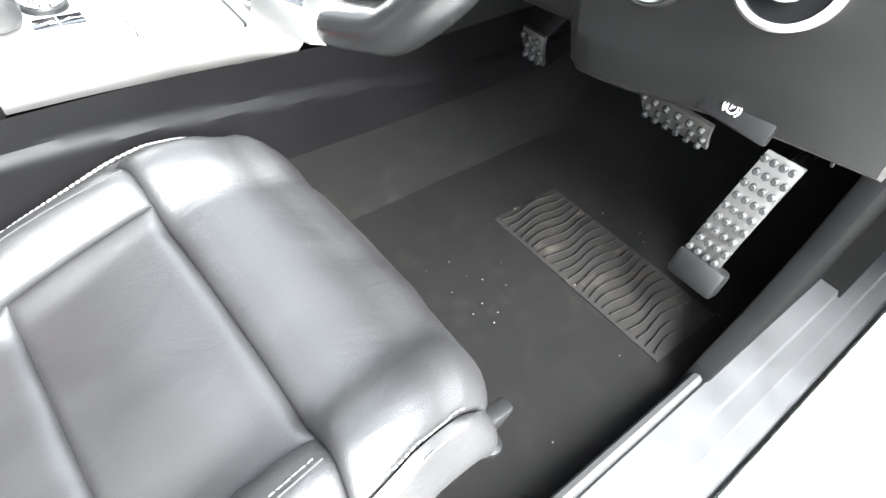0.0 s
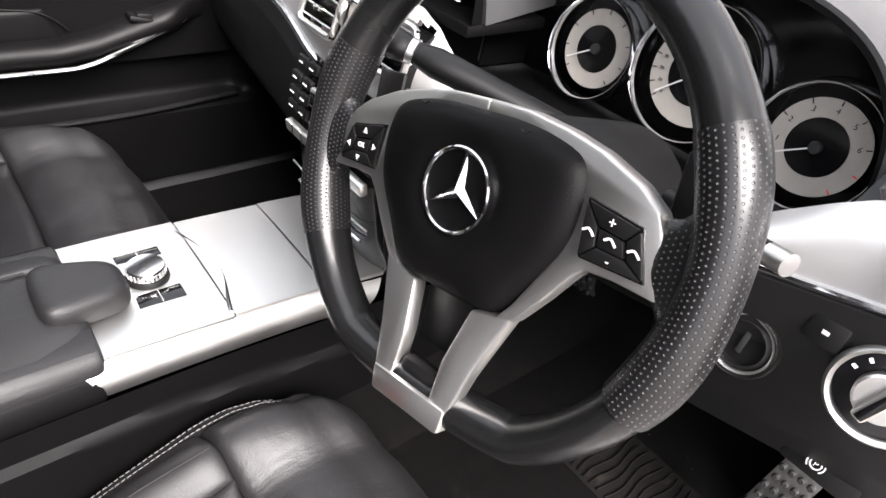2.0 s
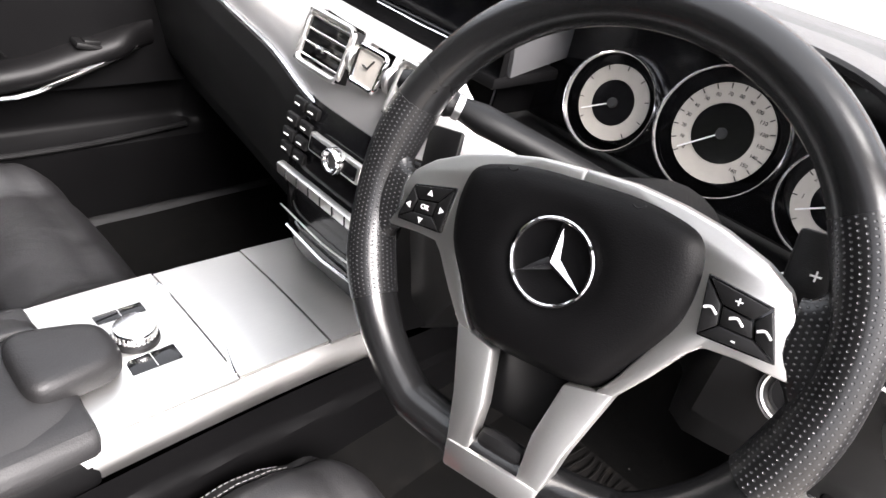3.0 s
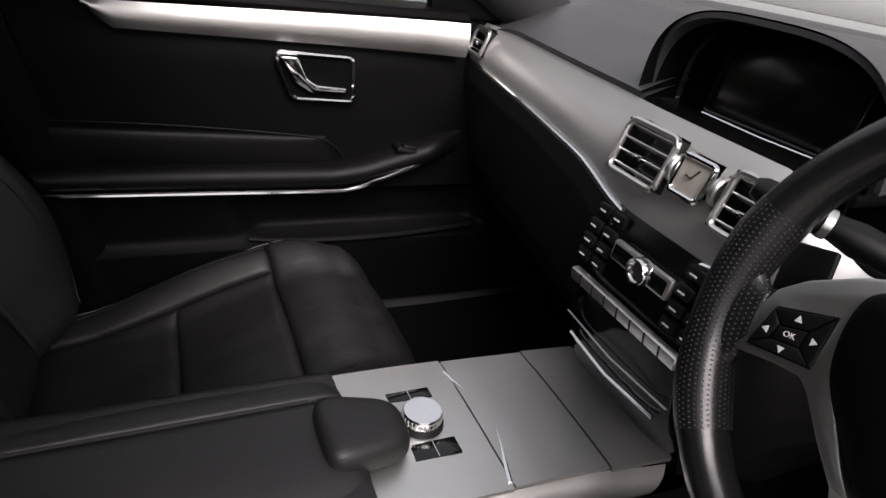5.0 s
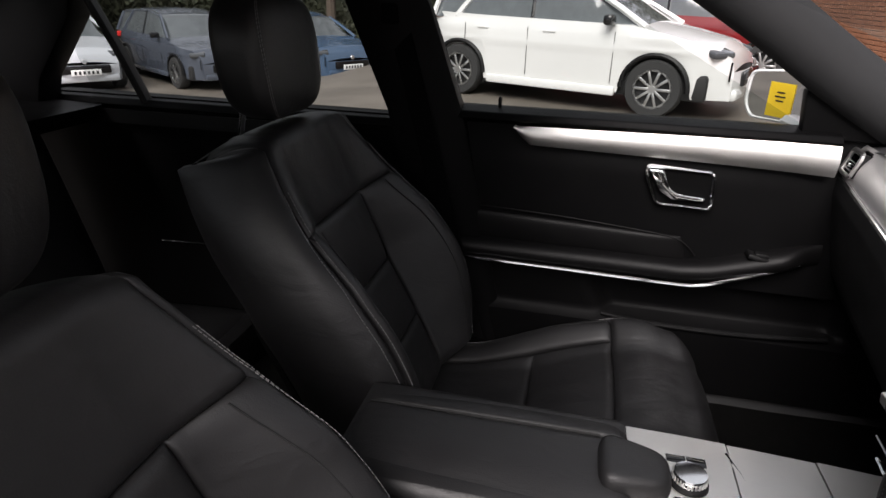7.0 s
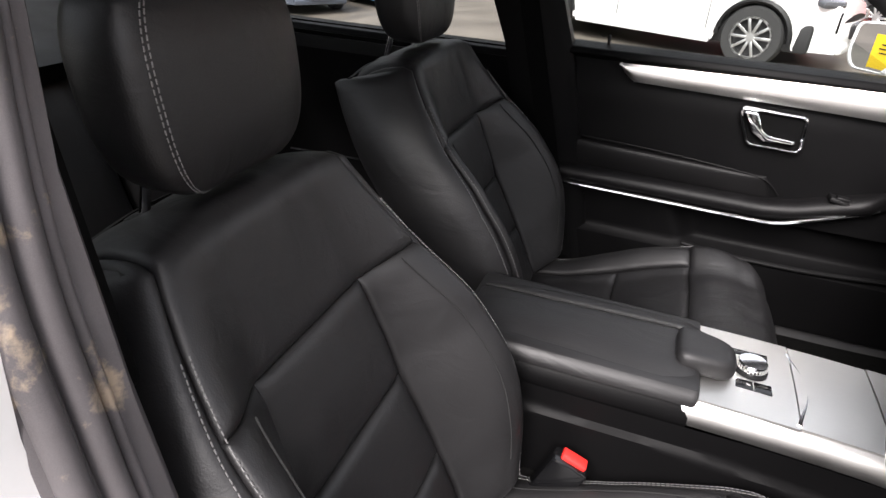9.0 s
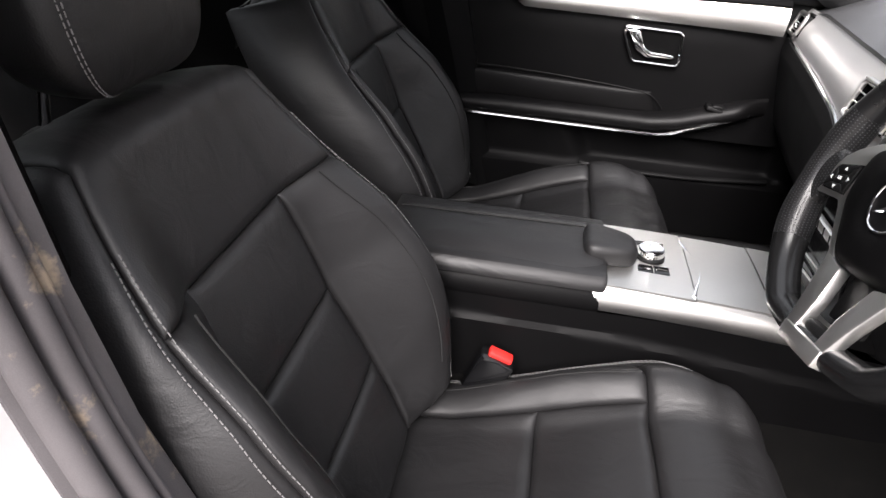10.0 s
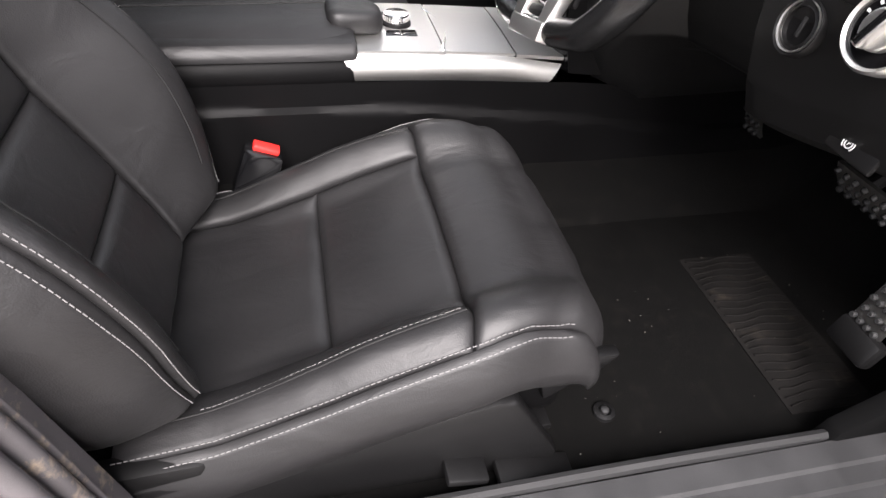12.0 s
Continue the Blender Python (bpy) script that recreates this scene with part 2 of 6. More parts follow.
def prism(poly, x0, x1, axis="x", bevel=0.0, seg=2):
    """A polygon in the plane across the axis, drawn out from x0 to x1. x: (y, z); y: (x, z); z: (x, y)."""
    bm = bmesh.new()

    def p(a, b, c):
        return {"x": (c, a, b), "y": (a, c, b), "z": (a, b, c)}[axis]
    lo = [bm.verts.new(p(a, b, x0)) for a, b in poly]
    hi = [bm.verts.new(p(a, b, x1)) for a, b in poly]
    n = len(poly)
    bm.faces.new(lo)
    bm.faces.new(hi)
    for k in range(n):
        bm.faces.new((lo[k], lo[(k + 1) % n], hi[(k + 1) % n], hi[k]))
    bmesh.ops.recalc_face_normals(bm, faces=bm.faces)
    if bevel:
        bmesh.ops.bevel(bm, geom=bm.edges[:], offset=bevel, segments=seg, profile=0.5, affect="EDGES")
    return bm


def spline(pts, n, closed=False):
    """Points along a Catmull-Rom curve."""
    pts = [Vector(p) for p in pts]
    out, m = [], len(pts)
    for k in range(m if closed else m - 1):
        p0 = pts[(k - 1) % m] if closed or k else pts[0]
        p1, p2 = pts[k], pts[(k + 1) % m]
        p3 = pts[(k + 2) % m] if closed or k < m - 2 else pts[-1]
        for i in range(n):
            t = i / n
            out.append(0.5 * ((2 * p1) + (p2 - p0) * t + (2 * p0 - 5 * p1 + 4 * p2 - p3) * t * t + (3 * p1 - p0 - 3 * p2 + p3) * t ** 3))
    if not closed:
        out.append(pts[-1])
    return out


def tube(pts, r, seg=8, closed=False, flat=1.0):
    """A tube along the points."""
    bm = bmesh.new()
    pts = [Vector(p) for p in pts]
    n = len(pts)
    up, rings = Vector((0.1, 0.2, 1)), []
    for k in range(n):
        a = pts[(k + 1) % n] if closed or k < n - 1 else pts[k]
        b = pts[k - 1] if closed or k else pts[k]
        d = (a - b).normalized()
        s = d.cross(up).normalized()
        w = s.cross(d)
        rings.append([bm.verts.new(pts[k] + r * (s * math.cos(2 * math.pi * i / seg) + flat * w * math.sin(2 * math.pi * i / seg))) for i in range(seg)])
    for k in range(n if closed else n - 1):
        a, b = rings[k], rings[(k + 1) % n]
        for i in range(seg):
            bm.faces.new((a[i], a[(i + 1) % seg], b[(i + 1) % seg], b[i]))
    if not closed:
        bm.faces.new(rings[0])
        bm.faces.new(rings[-1])
    return bm


def smooth(a, b, x):
    t = max(0.0, min(1.0, (x - a) / (b - a)))
    return t * t * (3 - 2 * t)


def lerp_table(table, x):
    """Smooth look-up in rows of (x, value)."""
    if x <= table[0][0]:
        return table[0][1]
    for (a, p), (b, q) in zip(table, table[1:]):
        if x <= b:
            t = (x - a) / (b - a)
            return p + (q - p) * t
    return table[-1][1]


def pillow(base, u0, u1, v0, v1, h, nu=14, nv=14, edge=0.10, wrinkle=0.0, seed=0, side=1):
    """A padded panel on the surface base(u, v): swollen by h metres and sinking to its seams."""
    def f(a, b):
        u, v = u0 + (u1 - u0) * a, v0 + (v1 - v0) * b
        e = 1e-3
        p = Vector(base(u, v))
        n = (Vector(base(u + e, v)) - Vector(base(u - e, v))).cross(Vector(base(u, v + e)) - Vector(base(u, v - e)))
        n = n.normalized() * side if n.length > 1e-12 else Vector((0, 0, 1))
        k = min(1.0, min(a, 1 - a) / edge) if a not in (0, 1) else 0
        q = min(1.0, min(b, 1 - b) / edge) if b not in (0, 1) else 0
        s = math.sqrt(max(0, 1 - (1 - k) ** 2)) * math.sqrt(max(0, 1 - (1 - q) ** 2))
        s *= 0.75 + 0.25 * math.sin(math.pi * a) * math.sin(math.pi * b)
        w = wrinkle * s * noise.noise(Vector((u * 6 + seed, v * 5, seed * 1.7)))
        return p + n * (h * s - 0.003 * (1 - s) + w)
    # denser towards the seams
    def warp(x):
        return 0.5 - 0.5 * math.cos(math.pi * x)
    return sheet(lambda a, b: f(warp(a), warp(b)), nu, nv)


# ---- the car's shell ----
FLOOR_Z, SILL_X = 0.345, 0.72

# carpeted floor with the footwell rising to the front
def floor_fn(u, v):
    x = -0.76 + 1.52 * u
    y = -1.75 + 2.85 * v
    z = FLOOR_Z + 0.45 * smooth(0.78, 1.12, y) + 0.004 * noise.noise(Vector((x * 5, y * 5, 0)))
    tunnel = 0.17 * (1 - smooth(0.09, 0.17, abs(x)))
    return x, y, z + tunnel
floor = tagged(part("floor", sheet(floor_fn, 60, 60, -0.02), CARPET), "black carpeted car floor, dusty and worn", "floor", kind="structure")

# sill on each side, with the treads of the doorway
def sill(name, s, label):
    t = thing(name, label, "door sill", kind="structure")
    pr = [(s * 0.700, 0.335), (s * 0.705, 0.385), (s * 0.720, 0.402), (s * 0.752, 0.402), (s * 0.756, 0.396), (s * 0.780, 0.396), (s * 0.784, 0.388), (s * 0.808, 0.386), (s * 0.818, 0.36), (s * 0.818, 0.335)]
    part("tread", prism(pr, -0.62, 1.05, "y"), SILL, t)
    pr = [(s * 0.820, 0.384), (s * 0.875, 0.368), (s * 0.905, 0.33), (s * 0.905, 0.20), (s * 0.85, 0.18), (s * 0.80, 0.20), (s * 0.80, 0.33), (s * 0.820, 0.33)]
    part("outer_panel", prism(pr, -1.0, 1.15, "y"), PAINT_WHITE, t, "white painted outer sill panel")
    part("seal", tube(spline([(s * 0.708, y, 0.398 + 0.004 * math.sin(y * 9)) for y in (-0.6, -0.2, 0.2, 0.6, 0.9, 1.0)], 5), 0.009, 8), RUBBER, t)
    return t
sill("sill_right", 1, "dark scuffed door sill with a white painted outer panel")
sill("sill_left", -1, "dark door sill below the passenger door")

# roof and its lining
def roof_fn(u, v):
    x = -0.60 + 1.20 * u
    y = -1.55 + 1.35 * v
    return x, y, 1.425 - 0.10 * x * x - 0.05 * (v - 0.6) ** 2
tagged(part("ceiling", sheet(roof_fn, 12, 10, 0.02), HEADLINER), "grey cloth roof lining of the car", "ceiling", kind="structure")
def roof_out(u, v):
    x, y, z = roof_fn(u, v)
    return x * 1.03, y, z + 0.035
tagged(part("roof_panel", sheet(roof_out, 12, 10, 0.01), PAINT_WHITE), "white painted car roof", "car roof", kind="structure")

def pillar(name, pts, w, d, material, label):
    """A trimmed pillar: a flat tube through the points."""
    ob = part(name, tube(spline(pts, 6), w, 10, flat=d), material)
    return tagged(ob, label, "pillar", kind="structure")
for s, nm in ((-1, "left"), (1, "right")):
    if s < 0:
        pillar("pillar_front_" + nm, [(s * 0.715, 0.62, 0.98), (s * 0.705, 0.46, 1.065), (s * 0.700, 0.29, 1.165), (s * 0.680, 0.105, 1.285), (s * 0.62, -0.12, 1.40), (s * 0.585, -0.40, 1.43)], 0.060, 1.0, PILLAR, "black trimmed windscreen pillar")
    else:
        pillar("pillar_front_" + nm, [(s * 0.79, 0.80, 1.03), (s * 0.735, 0.50, 1.20), (s * 0.66, 0.16, 1.36), (s * 0.60, -0.12, 1.415), (s * 0.585, -0.40, 1.42)], 0.04, 0.9, PLASTIC, "black trimmed windscreen pillar")
    pillar("roof_rail_" + nm, [(s * 0.59, -0.35, 1.42), (s * 0.585, -0.9, 1.425), (s * 0.57, -1.45, 1.40), (s * 0.60, -1.75, 1.22), (s * 0.64, -1.95, 1.05)], 0.05, 0.9, PLASTIC, "black roof rail lining")

def b_pillar(name, s, rows, label, material):
    """rows of (z, inner x, outer x, front y, depth)."""
    bm = bmesh.new()
    rings = []
    for z, xi, xo, yf, d in rows:
        rings.append([bm.verts.new((s * x, y, z)) for x, y in ((xi, yf - 0.025), (xi + 0.02, yf), (xo - 0.015, yf), (xo, yf - 0.012), (xo, yf - d), (xi, yf - d))])
    for a, b in zip(rings, rings[1:]):
        for k in range(6):
            bm.faces.new((a[k], a[(k + 1) % 6], b[(k + 1) % 6], b[k]))
    bm.faces.new(rings[0])
    bm.faces.new(rings[-1])
    return tagged(part(name, bm, material, auto=50), label, "pillar", kind="structure")
RIGHT_ROWS = [(0.36, 0.645, 0.765, -0.36, 0.2), (0.44, 0.648, 0.765, -0.39, 0.18), (0.69, 0.652, 0.762, -0.437, 0.16), (0.87, 0.655, 0.750, -0.50, 0.12), (1.0, 0.648, 0.743, -0.535, 0.11), (1.16, 0.632, 0.720, -0.575, 0.10), (1.42, 0.575, 0.645, -0.63, 0.12)]
pmr = b_pillar("pillar_middle_right", 1, RIGHT_ROWS, "dusty dark grey door pillar with dried mud marks", SEAL)
for f, r in ((0.42, 0.0045), (0.60, 0.011), (0.86, 0.011)):
    part("door_seal", tube(spline([(xi + (xo - xi) * f, yf + 0.001, z) for z, xi, xo, yf, d in RIGHT_ROWS], 5), r, 10), SEAL, pmr, "dusty rubber door seal")
b_pillar("pillar_middle_left", -1, [(0.36, 0.68, 0.78, -0.31, 0.2), (0.47, 0.68, 0.78, -0.335, 0.18), (0.75, 0.68, 0.78, -0.395, 0.17), (1.04, 0.67, 0.75, -0.465, 0.17), (1.26, 0.64, 0.70, -0.535, 0.18), (1.42, 0.57, 0.62, -0.59, 0.18)], "black trimmed door pillar beside the passenger seat", PLASTIC)

# belt fittings on the passenger pillar
belt = thing("seat_belt", "black woven seat belt hanging on the passenger pillar", "seat belt")
part("webbing", sheet(lambda u, v: (-0.655 + 0.02 * v + 0.006 * u, -0.60 + 0.20 * v + 0.05 * (u - 0.5), 1.22 - 0.72 * v), 4, 20, 0.002), BELT, belt)
part("anchor", rbox(0.016, 0.04, 0.05, 0.006, pose(-0.645, -0.62, 1.25)), BELT, belt)

belt2 = thing("seat_belt", "black woven seat belt hanging inside the driver's door pillar", "seat belt")
part("webbing", sheet(lambda u, v: (0.628 - 0.004 * u, -0.665 + 0.10 * v + 0.05 * (u - 0.5), 1.34 - 0.80 * v), 4, 20, 0.002), BELT, belt2)
part("anchor", rbox(0.018, 0.05, 0.07, 0.008, pose(0.620, -0.665, 1.33)), PLASTIC_HARD, belt2)

# ---- passenger door ----
DX = -0.71
door = thing("door_left", "black passenger door panel with silver trim and a chrome handle", "door", kind="structure")
def door_fn(u, v):
    y = -0.52 + 1.40 * u
    z = 0.40 + 0.65 * v
    x = DX + 0.010 * math.sin(v * 3.1) - 0.03 * smooth(0.80, 1.0, v) * 0.6
    pocket = smooth(-0.16, -0.11, y - (0.67 - z) * 0.5) * (1 - smooth(0.40, 0.44, y)) * smooth(0.575, 0.588, z) * (1 - smooth(0.672, 0.680, z))
    x -= 0.035 * pocket
    x += 0.022 * (1 - smooth(0.56, 0.58, z))
    return x, y, z
part("panel", sheet(door_fn, 90, 60, -0.012), PLASTIC, door)
part("outer_skin", sheet(lambda u, v: (-0.90 + 0.08 * v ** 3 + 0.03 * (1 - v) ** 2, -0.55 + 1.5 * u, 0.25 + 0.77 * v), 8, 10, 0.01), PAINT_WHITE, door, "white painted outer door skin")
# armrest with a rising front grip
def arm_path(y):
    return lerp_table([(-0.52, 0.724), (-0.2, 0.720), (0.06, 0.717), (0.12, 0.725), (0.29, 0.775), (0.34, 0.785)], y)
def arm_fn(u, v):
    y = -0.52 + 0.86 * u
    zc = arm_path(y)
    a = math.pi * (v - 0.5)
    reach = 0.052 * (1 - smooth(0.26, 0.34, y) * 0.7)
    return DX + reach * math.cos(a) ** 0.6 if abs(v - 0.5) < 0.5 else DX, y, zc + 0.026 * math.sin(a)
part("armrest", sheet(arm_fn, 60, 16), DOOR_SKIN, door)
part("chrome_strip", tube(spline([(DX + 0.049, -0.50, 0.702), (DX + 0.051, -0.2, 0.698), (DX + 0.052, 0.04, 0.694), (DX + 0.052, 0.10, 0.698), (DX + 0.050, 0.15, 0.713), (DX + 0.042, 0.24, 0.743), (DX + 0.030, 0.30, 0.764)], 6), 0.0045, 8), CHROME, door, "thin chrome strip along the armrest")
# padded upper field with its seam
part("padded_field", pillow(lambda u, v: (DX + 0.012, -0.52 + (0.59 - 0.02 * v) * u, 0.735 + (0.085 - 0.025 * u) * v), 0, 1, 0, 1, 0.010, 30, 12, 0.15), DOOR_SKIN, door)
part("seam", tube(spline([(DX + 0.015, -0.5, 0.826), (DX + 0.016, -0.25, 0.818), (DX + 0.016, -0.02, 0.800), (DX + 0.016, 0.05, 0.786), (DX + 0.018, 0.085, 0.755)], 6), 0.0014, 6), DOOR_SKIN, door, "dark piping")
# silver trim
def dtrim(u, v):
    y = -0.345 + 0.66 * u
    zt = 1.019 + 0.010 * u
    zb = zt - 0.040 - 0.024 * u
    if u < 0.06:
        zb = zt - (0.040) * (u / 0.06) ** 0.7 - 0.002
    return DX + 0.018 + 0.008 * math.sin(math.pi * v) + 0.02 * u ** 6, y, zb + (zt - zb) * v
part("silver_trim", sheet(dtrim, 50, 8, 0.006), SILVER, door, "brushed silver trim strip")
part("belt_ledge", prism([(DX + 0.028, 1.032), (DX + 0.02, 1.046), (DX - 0.03, 1.052), (DX - 0.07, 1.048), (DX - 0.07, 1.02), (DX + 0.01, 1.02)], -0.55, 0.32, "y", 0.003), PLASTIC, door)
part("lock_pin", lathe([(0.004, 0), (0.004, 0.014), (0.005, 0.02), (0.003, 0.026), (0, 0.027)], 10, pose(DX - 0.02, -0.385, 1.048)), PLASTIC_HARD, door)
# handle: chrome frame, dark bowl, chrome lever
def hp(y, z):
    return (DX + 0.022, y, z)
outline = [hp(-0.050, 0.955), hp(0.092, 0.950), hp(0.097, 0.868), hp(-0.018, 0.872), hp(-0.045, 0.930)]
def rounded(pts, r=0.008, n=4):
    out = []
    m = len(pts)
    for k in range(m):
        p, a, b = Vector(pts[k]), Vector(pts[k - 1]), Vector(pts[(k + 1) % m])
        e, f = p + (a - p).normalized() * r, p + (b - p).normalized() * r
        for i in range(n + 1):
            t = i / n
            out.append(e * (1 - t) ** 2 + p * 2 * t * (1 - t) + f * t * t)
    return out
hnd = part("handle_bowl", prism([(p.y, p.z) for p in rounded(outline, 0.012)], DX - 0.01, DX + 0.019, "x"), BELT, door)
part("handle_frame", tube(rounded(outline, 0.012), 0.0042, 8, True), CHROME, door, "chrome handle surround")
part("lever", prism([(p.y, p.z) for p in rounded([hp(-0.044, 0.949), hp(-0.012, 0.948), hp(0.004, 0.912), hp(0.024, 0.899), hp(0.080, 0.895), hp(0.080, 0.885), hp(0.014, 0.884), hp(-0.016, 0.902)], 0.004, 3)], DX + 0.019, DX + 0.032, "x", 0.003), CHROME, door, "chrome door lever")
part("window_switch", join([rbox(0.035, 0.055, 0.012, 0.004, pose(DX + 0.030, 0.215, 0.772, -14)), rbox(0.020, 0.030, 0.010, 0.003, pose(DX + 0.032, 0.218, 0.779, -6))]), PLASTIC_HARD, door)
part("lower_ridge", tube(spline([(DX + 0.012, -0.10, 0.578), (DX + 0.03, 0.0, 0.576), (DX + 0.03, 0.2, 0.575), (DX + 0.02, 0.4, 0.585)], 5), 0.006, 8), PLASTIC_HARD, door)
wl = thing("window_left", "clear side window of the passenger door", "window", kind="structure")
part("sail_panel", prism([(0.245, 1.035), (0.235, 1.13), (0.30, 1.16), (0.62, 1.03)], -0.735, -0.705, "x", 0.004), PLASTIC, wl, "black mirror base panel")
pn = part("pane", sheet(lambda u, v: (-0.765 + 0.125 * v, (-0.50 - 0.06 * v) + (0.80 - 0.62 * v) * u, 1.03 + 0.37 * v), 2, 2), GLASS_SIDE, wl)
pn.visible_shadow = False

# rear doors
rd = thing("door_rear_left", "black rear door panel in the shade", "door", kind="structure")
part("panel", sheet(lambda u, v: (-0.70 - 0.02 * v, -1.75 + 1.2 * u, 0.40 + 0.62 * v), 10, 10, -0.02), PLASTIC, rd)
part("belt_ledge", prism([(-0.68, 1.0), (-0.69, 1.016), (-0.78, 1.018), (-0.78, 0.99)], -1.6, -0.6, "y", 0.003), PLASTIC, rd)
part("silver_trim", sheet(lambda u, v: (-0.678, -1.5 + 0.75 * u, 0.955 + 0.035 * v), 8, 3, 0.005), PLASTIC_HARD, rd)
part("chrome_strip", tube([(-0.66, -1.28, 0.645), (-0.66, -1.15, 0.648), (-0.66, -1.02, 0.652)], 0.0035, 8), CHROME, rd)
part("divider_bar", tube(spline([(-0.70, -1.29, 1.01), (-0.67, -1.33, 1.15), (-0.61, -1.40, 1.38)], 4), 0.02, 8, flat=0.6), PLASTIC_HARD, rd)
part("quarter_trim", prism([(-1.55, 0.99), (-1.53, 1.06), (-1.41, 1.21), (-1.36, 1.40), (-2.0, 1.40), (-2.1, 0.9)], -0.70, -0.62, "x", 0.01), PLASTIC, rd)
part("outer_skin", sheet(lambda u, v: (-0.90 + 0.10 * v ** 3 + 0.03 * (1 - v) ** 2, -1.8 + 1.24 * u, 0.25 + 0.74 * v), 8, 10, 0.01), PAINT_WHITE, rd, "white painted outer door skin")
pn = part("pane", sheet(lambda u, v: (-0.76 + 0.13 * v, -1.5 + 0.85 * u, 1.01 + 0.39 * v), 2, 2), GLASS_REAR, rd)
pn.visible_shadow = False
rr = thing("door_rear_right", "closed white rear door with black inner panel", "door", kind="structure")
part("panel", sheet(lambda u, v: (0.70 + 0.02 * v, -1.75 + 1.08 * u, 0.40 + 0.62 * v), 10, 10, 0.02), PLASTIC, rr)
part("outer_skin", sheet(lambda u, v: (0.905 - 0.10 * v ** 3 - 0.03 * (1 - v) ** 2, -1.8 + (1.8 + lerp_table([(0.25, -0.36), (0.44, -0.40), (0.69, -0.452), (0.87, -0.515), (1.0, -0.55)], 0.25 + 0.88 * v)) * u, 0.25 + 0.88 * v), 8, 10, -0.01), PAINT_WHITE, rr, "white painted outer door skin")
part("door_edge", sheet(lambda u, v: (0.770 - 0.040 * v ** 2 + (0.130 + 0.040 * v ** 2 - 0.10 * v ** 3 - 0.03 * (1 - v) ** 2) * u, lerp_table([(0.25, -0.36), (0.44, -0.40), (0.69, -0.452), (0.87, -0.515), (1.0, -0.55)], 0.25 + 0.88 * v), 0.25 + 0.88 * v), 3, 16), PAINT_WHITE, rr)
part("window_frame", prism([(-0.76, 0.98), (-0.56, 0.98), (-0.62, 1.40), (-0.80, 1.40)], 0.635, 0.66, "x", 0.006), BELT, rr)
pn = part("pane", sheet(lambda u, v: (0.77 - 0.14 * v, -1.5 + 0.85 * u, 1.01 + 0.39 * v), 2, 2), GLASS_REAR, rr)
pn.visible_shadow = False

# rear wall of the cabin and parcel shelf
tagged(part("parcel_shelf", prism([(-1.45, 0.95), (-1.40, 1.0), (-2.05, 1.02), (-2.05, 0.90)], -0.68, 0.68, "x", 0.008), PLASTIC), "black parcel shelf behind the rear seat", "shelf", kind="structure")
bench = thing("rear_bench", "black leather rear bench seat in deep shade", "rear seat", (0, -1.25, FLOOR_Z))
part("seat", pillow(lambda u, v: (-0.64 + 1.28 * u, 0.25 - 0.5 * (1 - v) , 0.10 + 0.03 * v), 0, 1, 0, 1, 0.05, 20, 12, 0.2), LEATHER, bench)
part("seat_front", rbox(1.26, 0.06, 0.16, 0.02, pose(0, 0.25, 0.06)), LEATHER, bench)
for x in (-0.43, 0.0, 0.43):
    part("backrest", pillow(lambda u, v: (x - 0.21 + 0.42 * u, -0.20 - 0.16 * v, 0.12 + 0.52 * v), 0, 1, 0, 1, 0.05, 14, 14, 0.2, side=-1), LEATHER, bench)

part("back_board", sheet(lambda u, v: (-0.66 + 1.32 * u, -0.245 - 0.16 * v, 0.10 + 0.54 * v), 4, 4, 0.01), BELT, bench, "black felt seat back")

# windscreen and rear glass
wsn = thing("windscreen", "clear laminated windscreen", "window", kind="structure")
pn = part("pane", sheet(lambda u, v: ((-0.74 + 1.48 * u) * (1 - 0.18 * v), 0.98 - 1.15 * v - 0.10 * (2 * u - 1) ** 2 * (1 - v), 1.03 + 0.385 * v), 12, 6), GLASS, wsn)
pn.visible_shadow = False
rg = thing("rear_window", "clear rear window", "window", kind="structure")
pn = part("pane", sheet(lambda u, v: ((-0.66 + 1.32 * u) * (1 - 0.1 * v), -2.05 + 0.55 * v, 1.03 + 0.37 * v), 8, 4), GLASS_REAR, rg)
pn.visible_shadow = False
# bulkhead, bonnet and wings
tagged(part("bulkhead", prism([(1.02, 0.30), (1.02, 1.02), (1.06, 1.02), (1.06, 0.30)], -0.78, 0.78, "x"), PLASTIC), "black bulkhead in front of the footwell", "wall", kind="structure")
for nm, x0, x1, z in (("right", 0.10, 0.74, 0.812), ("left", -0.74, -0.10, 0.668)):
    tagged(part("dash_underside_" + nm, rbox(x1 - x0, 0.34, 0.012, 0.004, pose((x0 + x1) / 2, 0.87, z)), BELT), "black felt cover under the dashboard", "panel", kind="structure")
tagged(part("kick_panel", prism([(0.47, 0.350), (0.50, 0.415), (0.57, 0.470), (0.63, 0.56), (0.665, 0.68), (0.675, 0.82), (0.65, 0.98), (1.04, 1.00), (1.04, 0.30), (0.47, 0.30)], 0.692, 0.722, "x", 0.006), BELT), "black footwell side panel below the windscreen pillar", "panel", kind="structure")
bon = thing("bonnet", "white painted car bonnet seen through the windscreen", "bonnet", kind="structure")
part("panel", sheet(lambda u, v: (-0.80 + 1.60 * u, 0.98 + 1.15 * v - 0.08 * (2 * u - 1) ** 2, 1.015 - 0.20 * v ** 2 - 0.05 * (2 * u - 1) ** 4 + 0.012 * math.cos(6.28 * (2 * u - 1)) * 0.5), 24, 12, 0.01), PAINT_WHITE, bon)
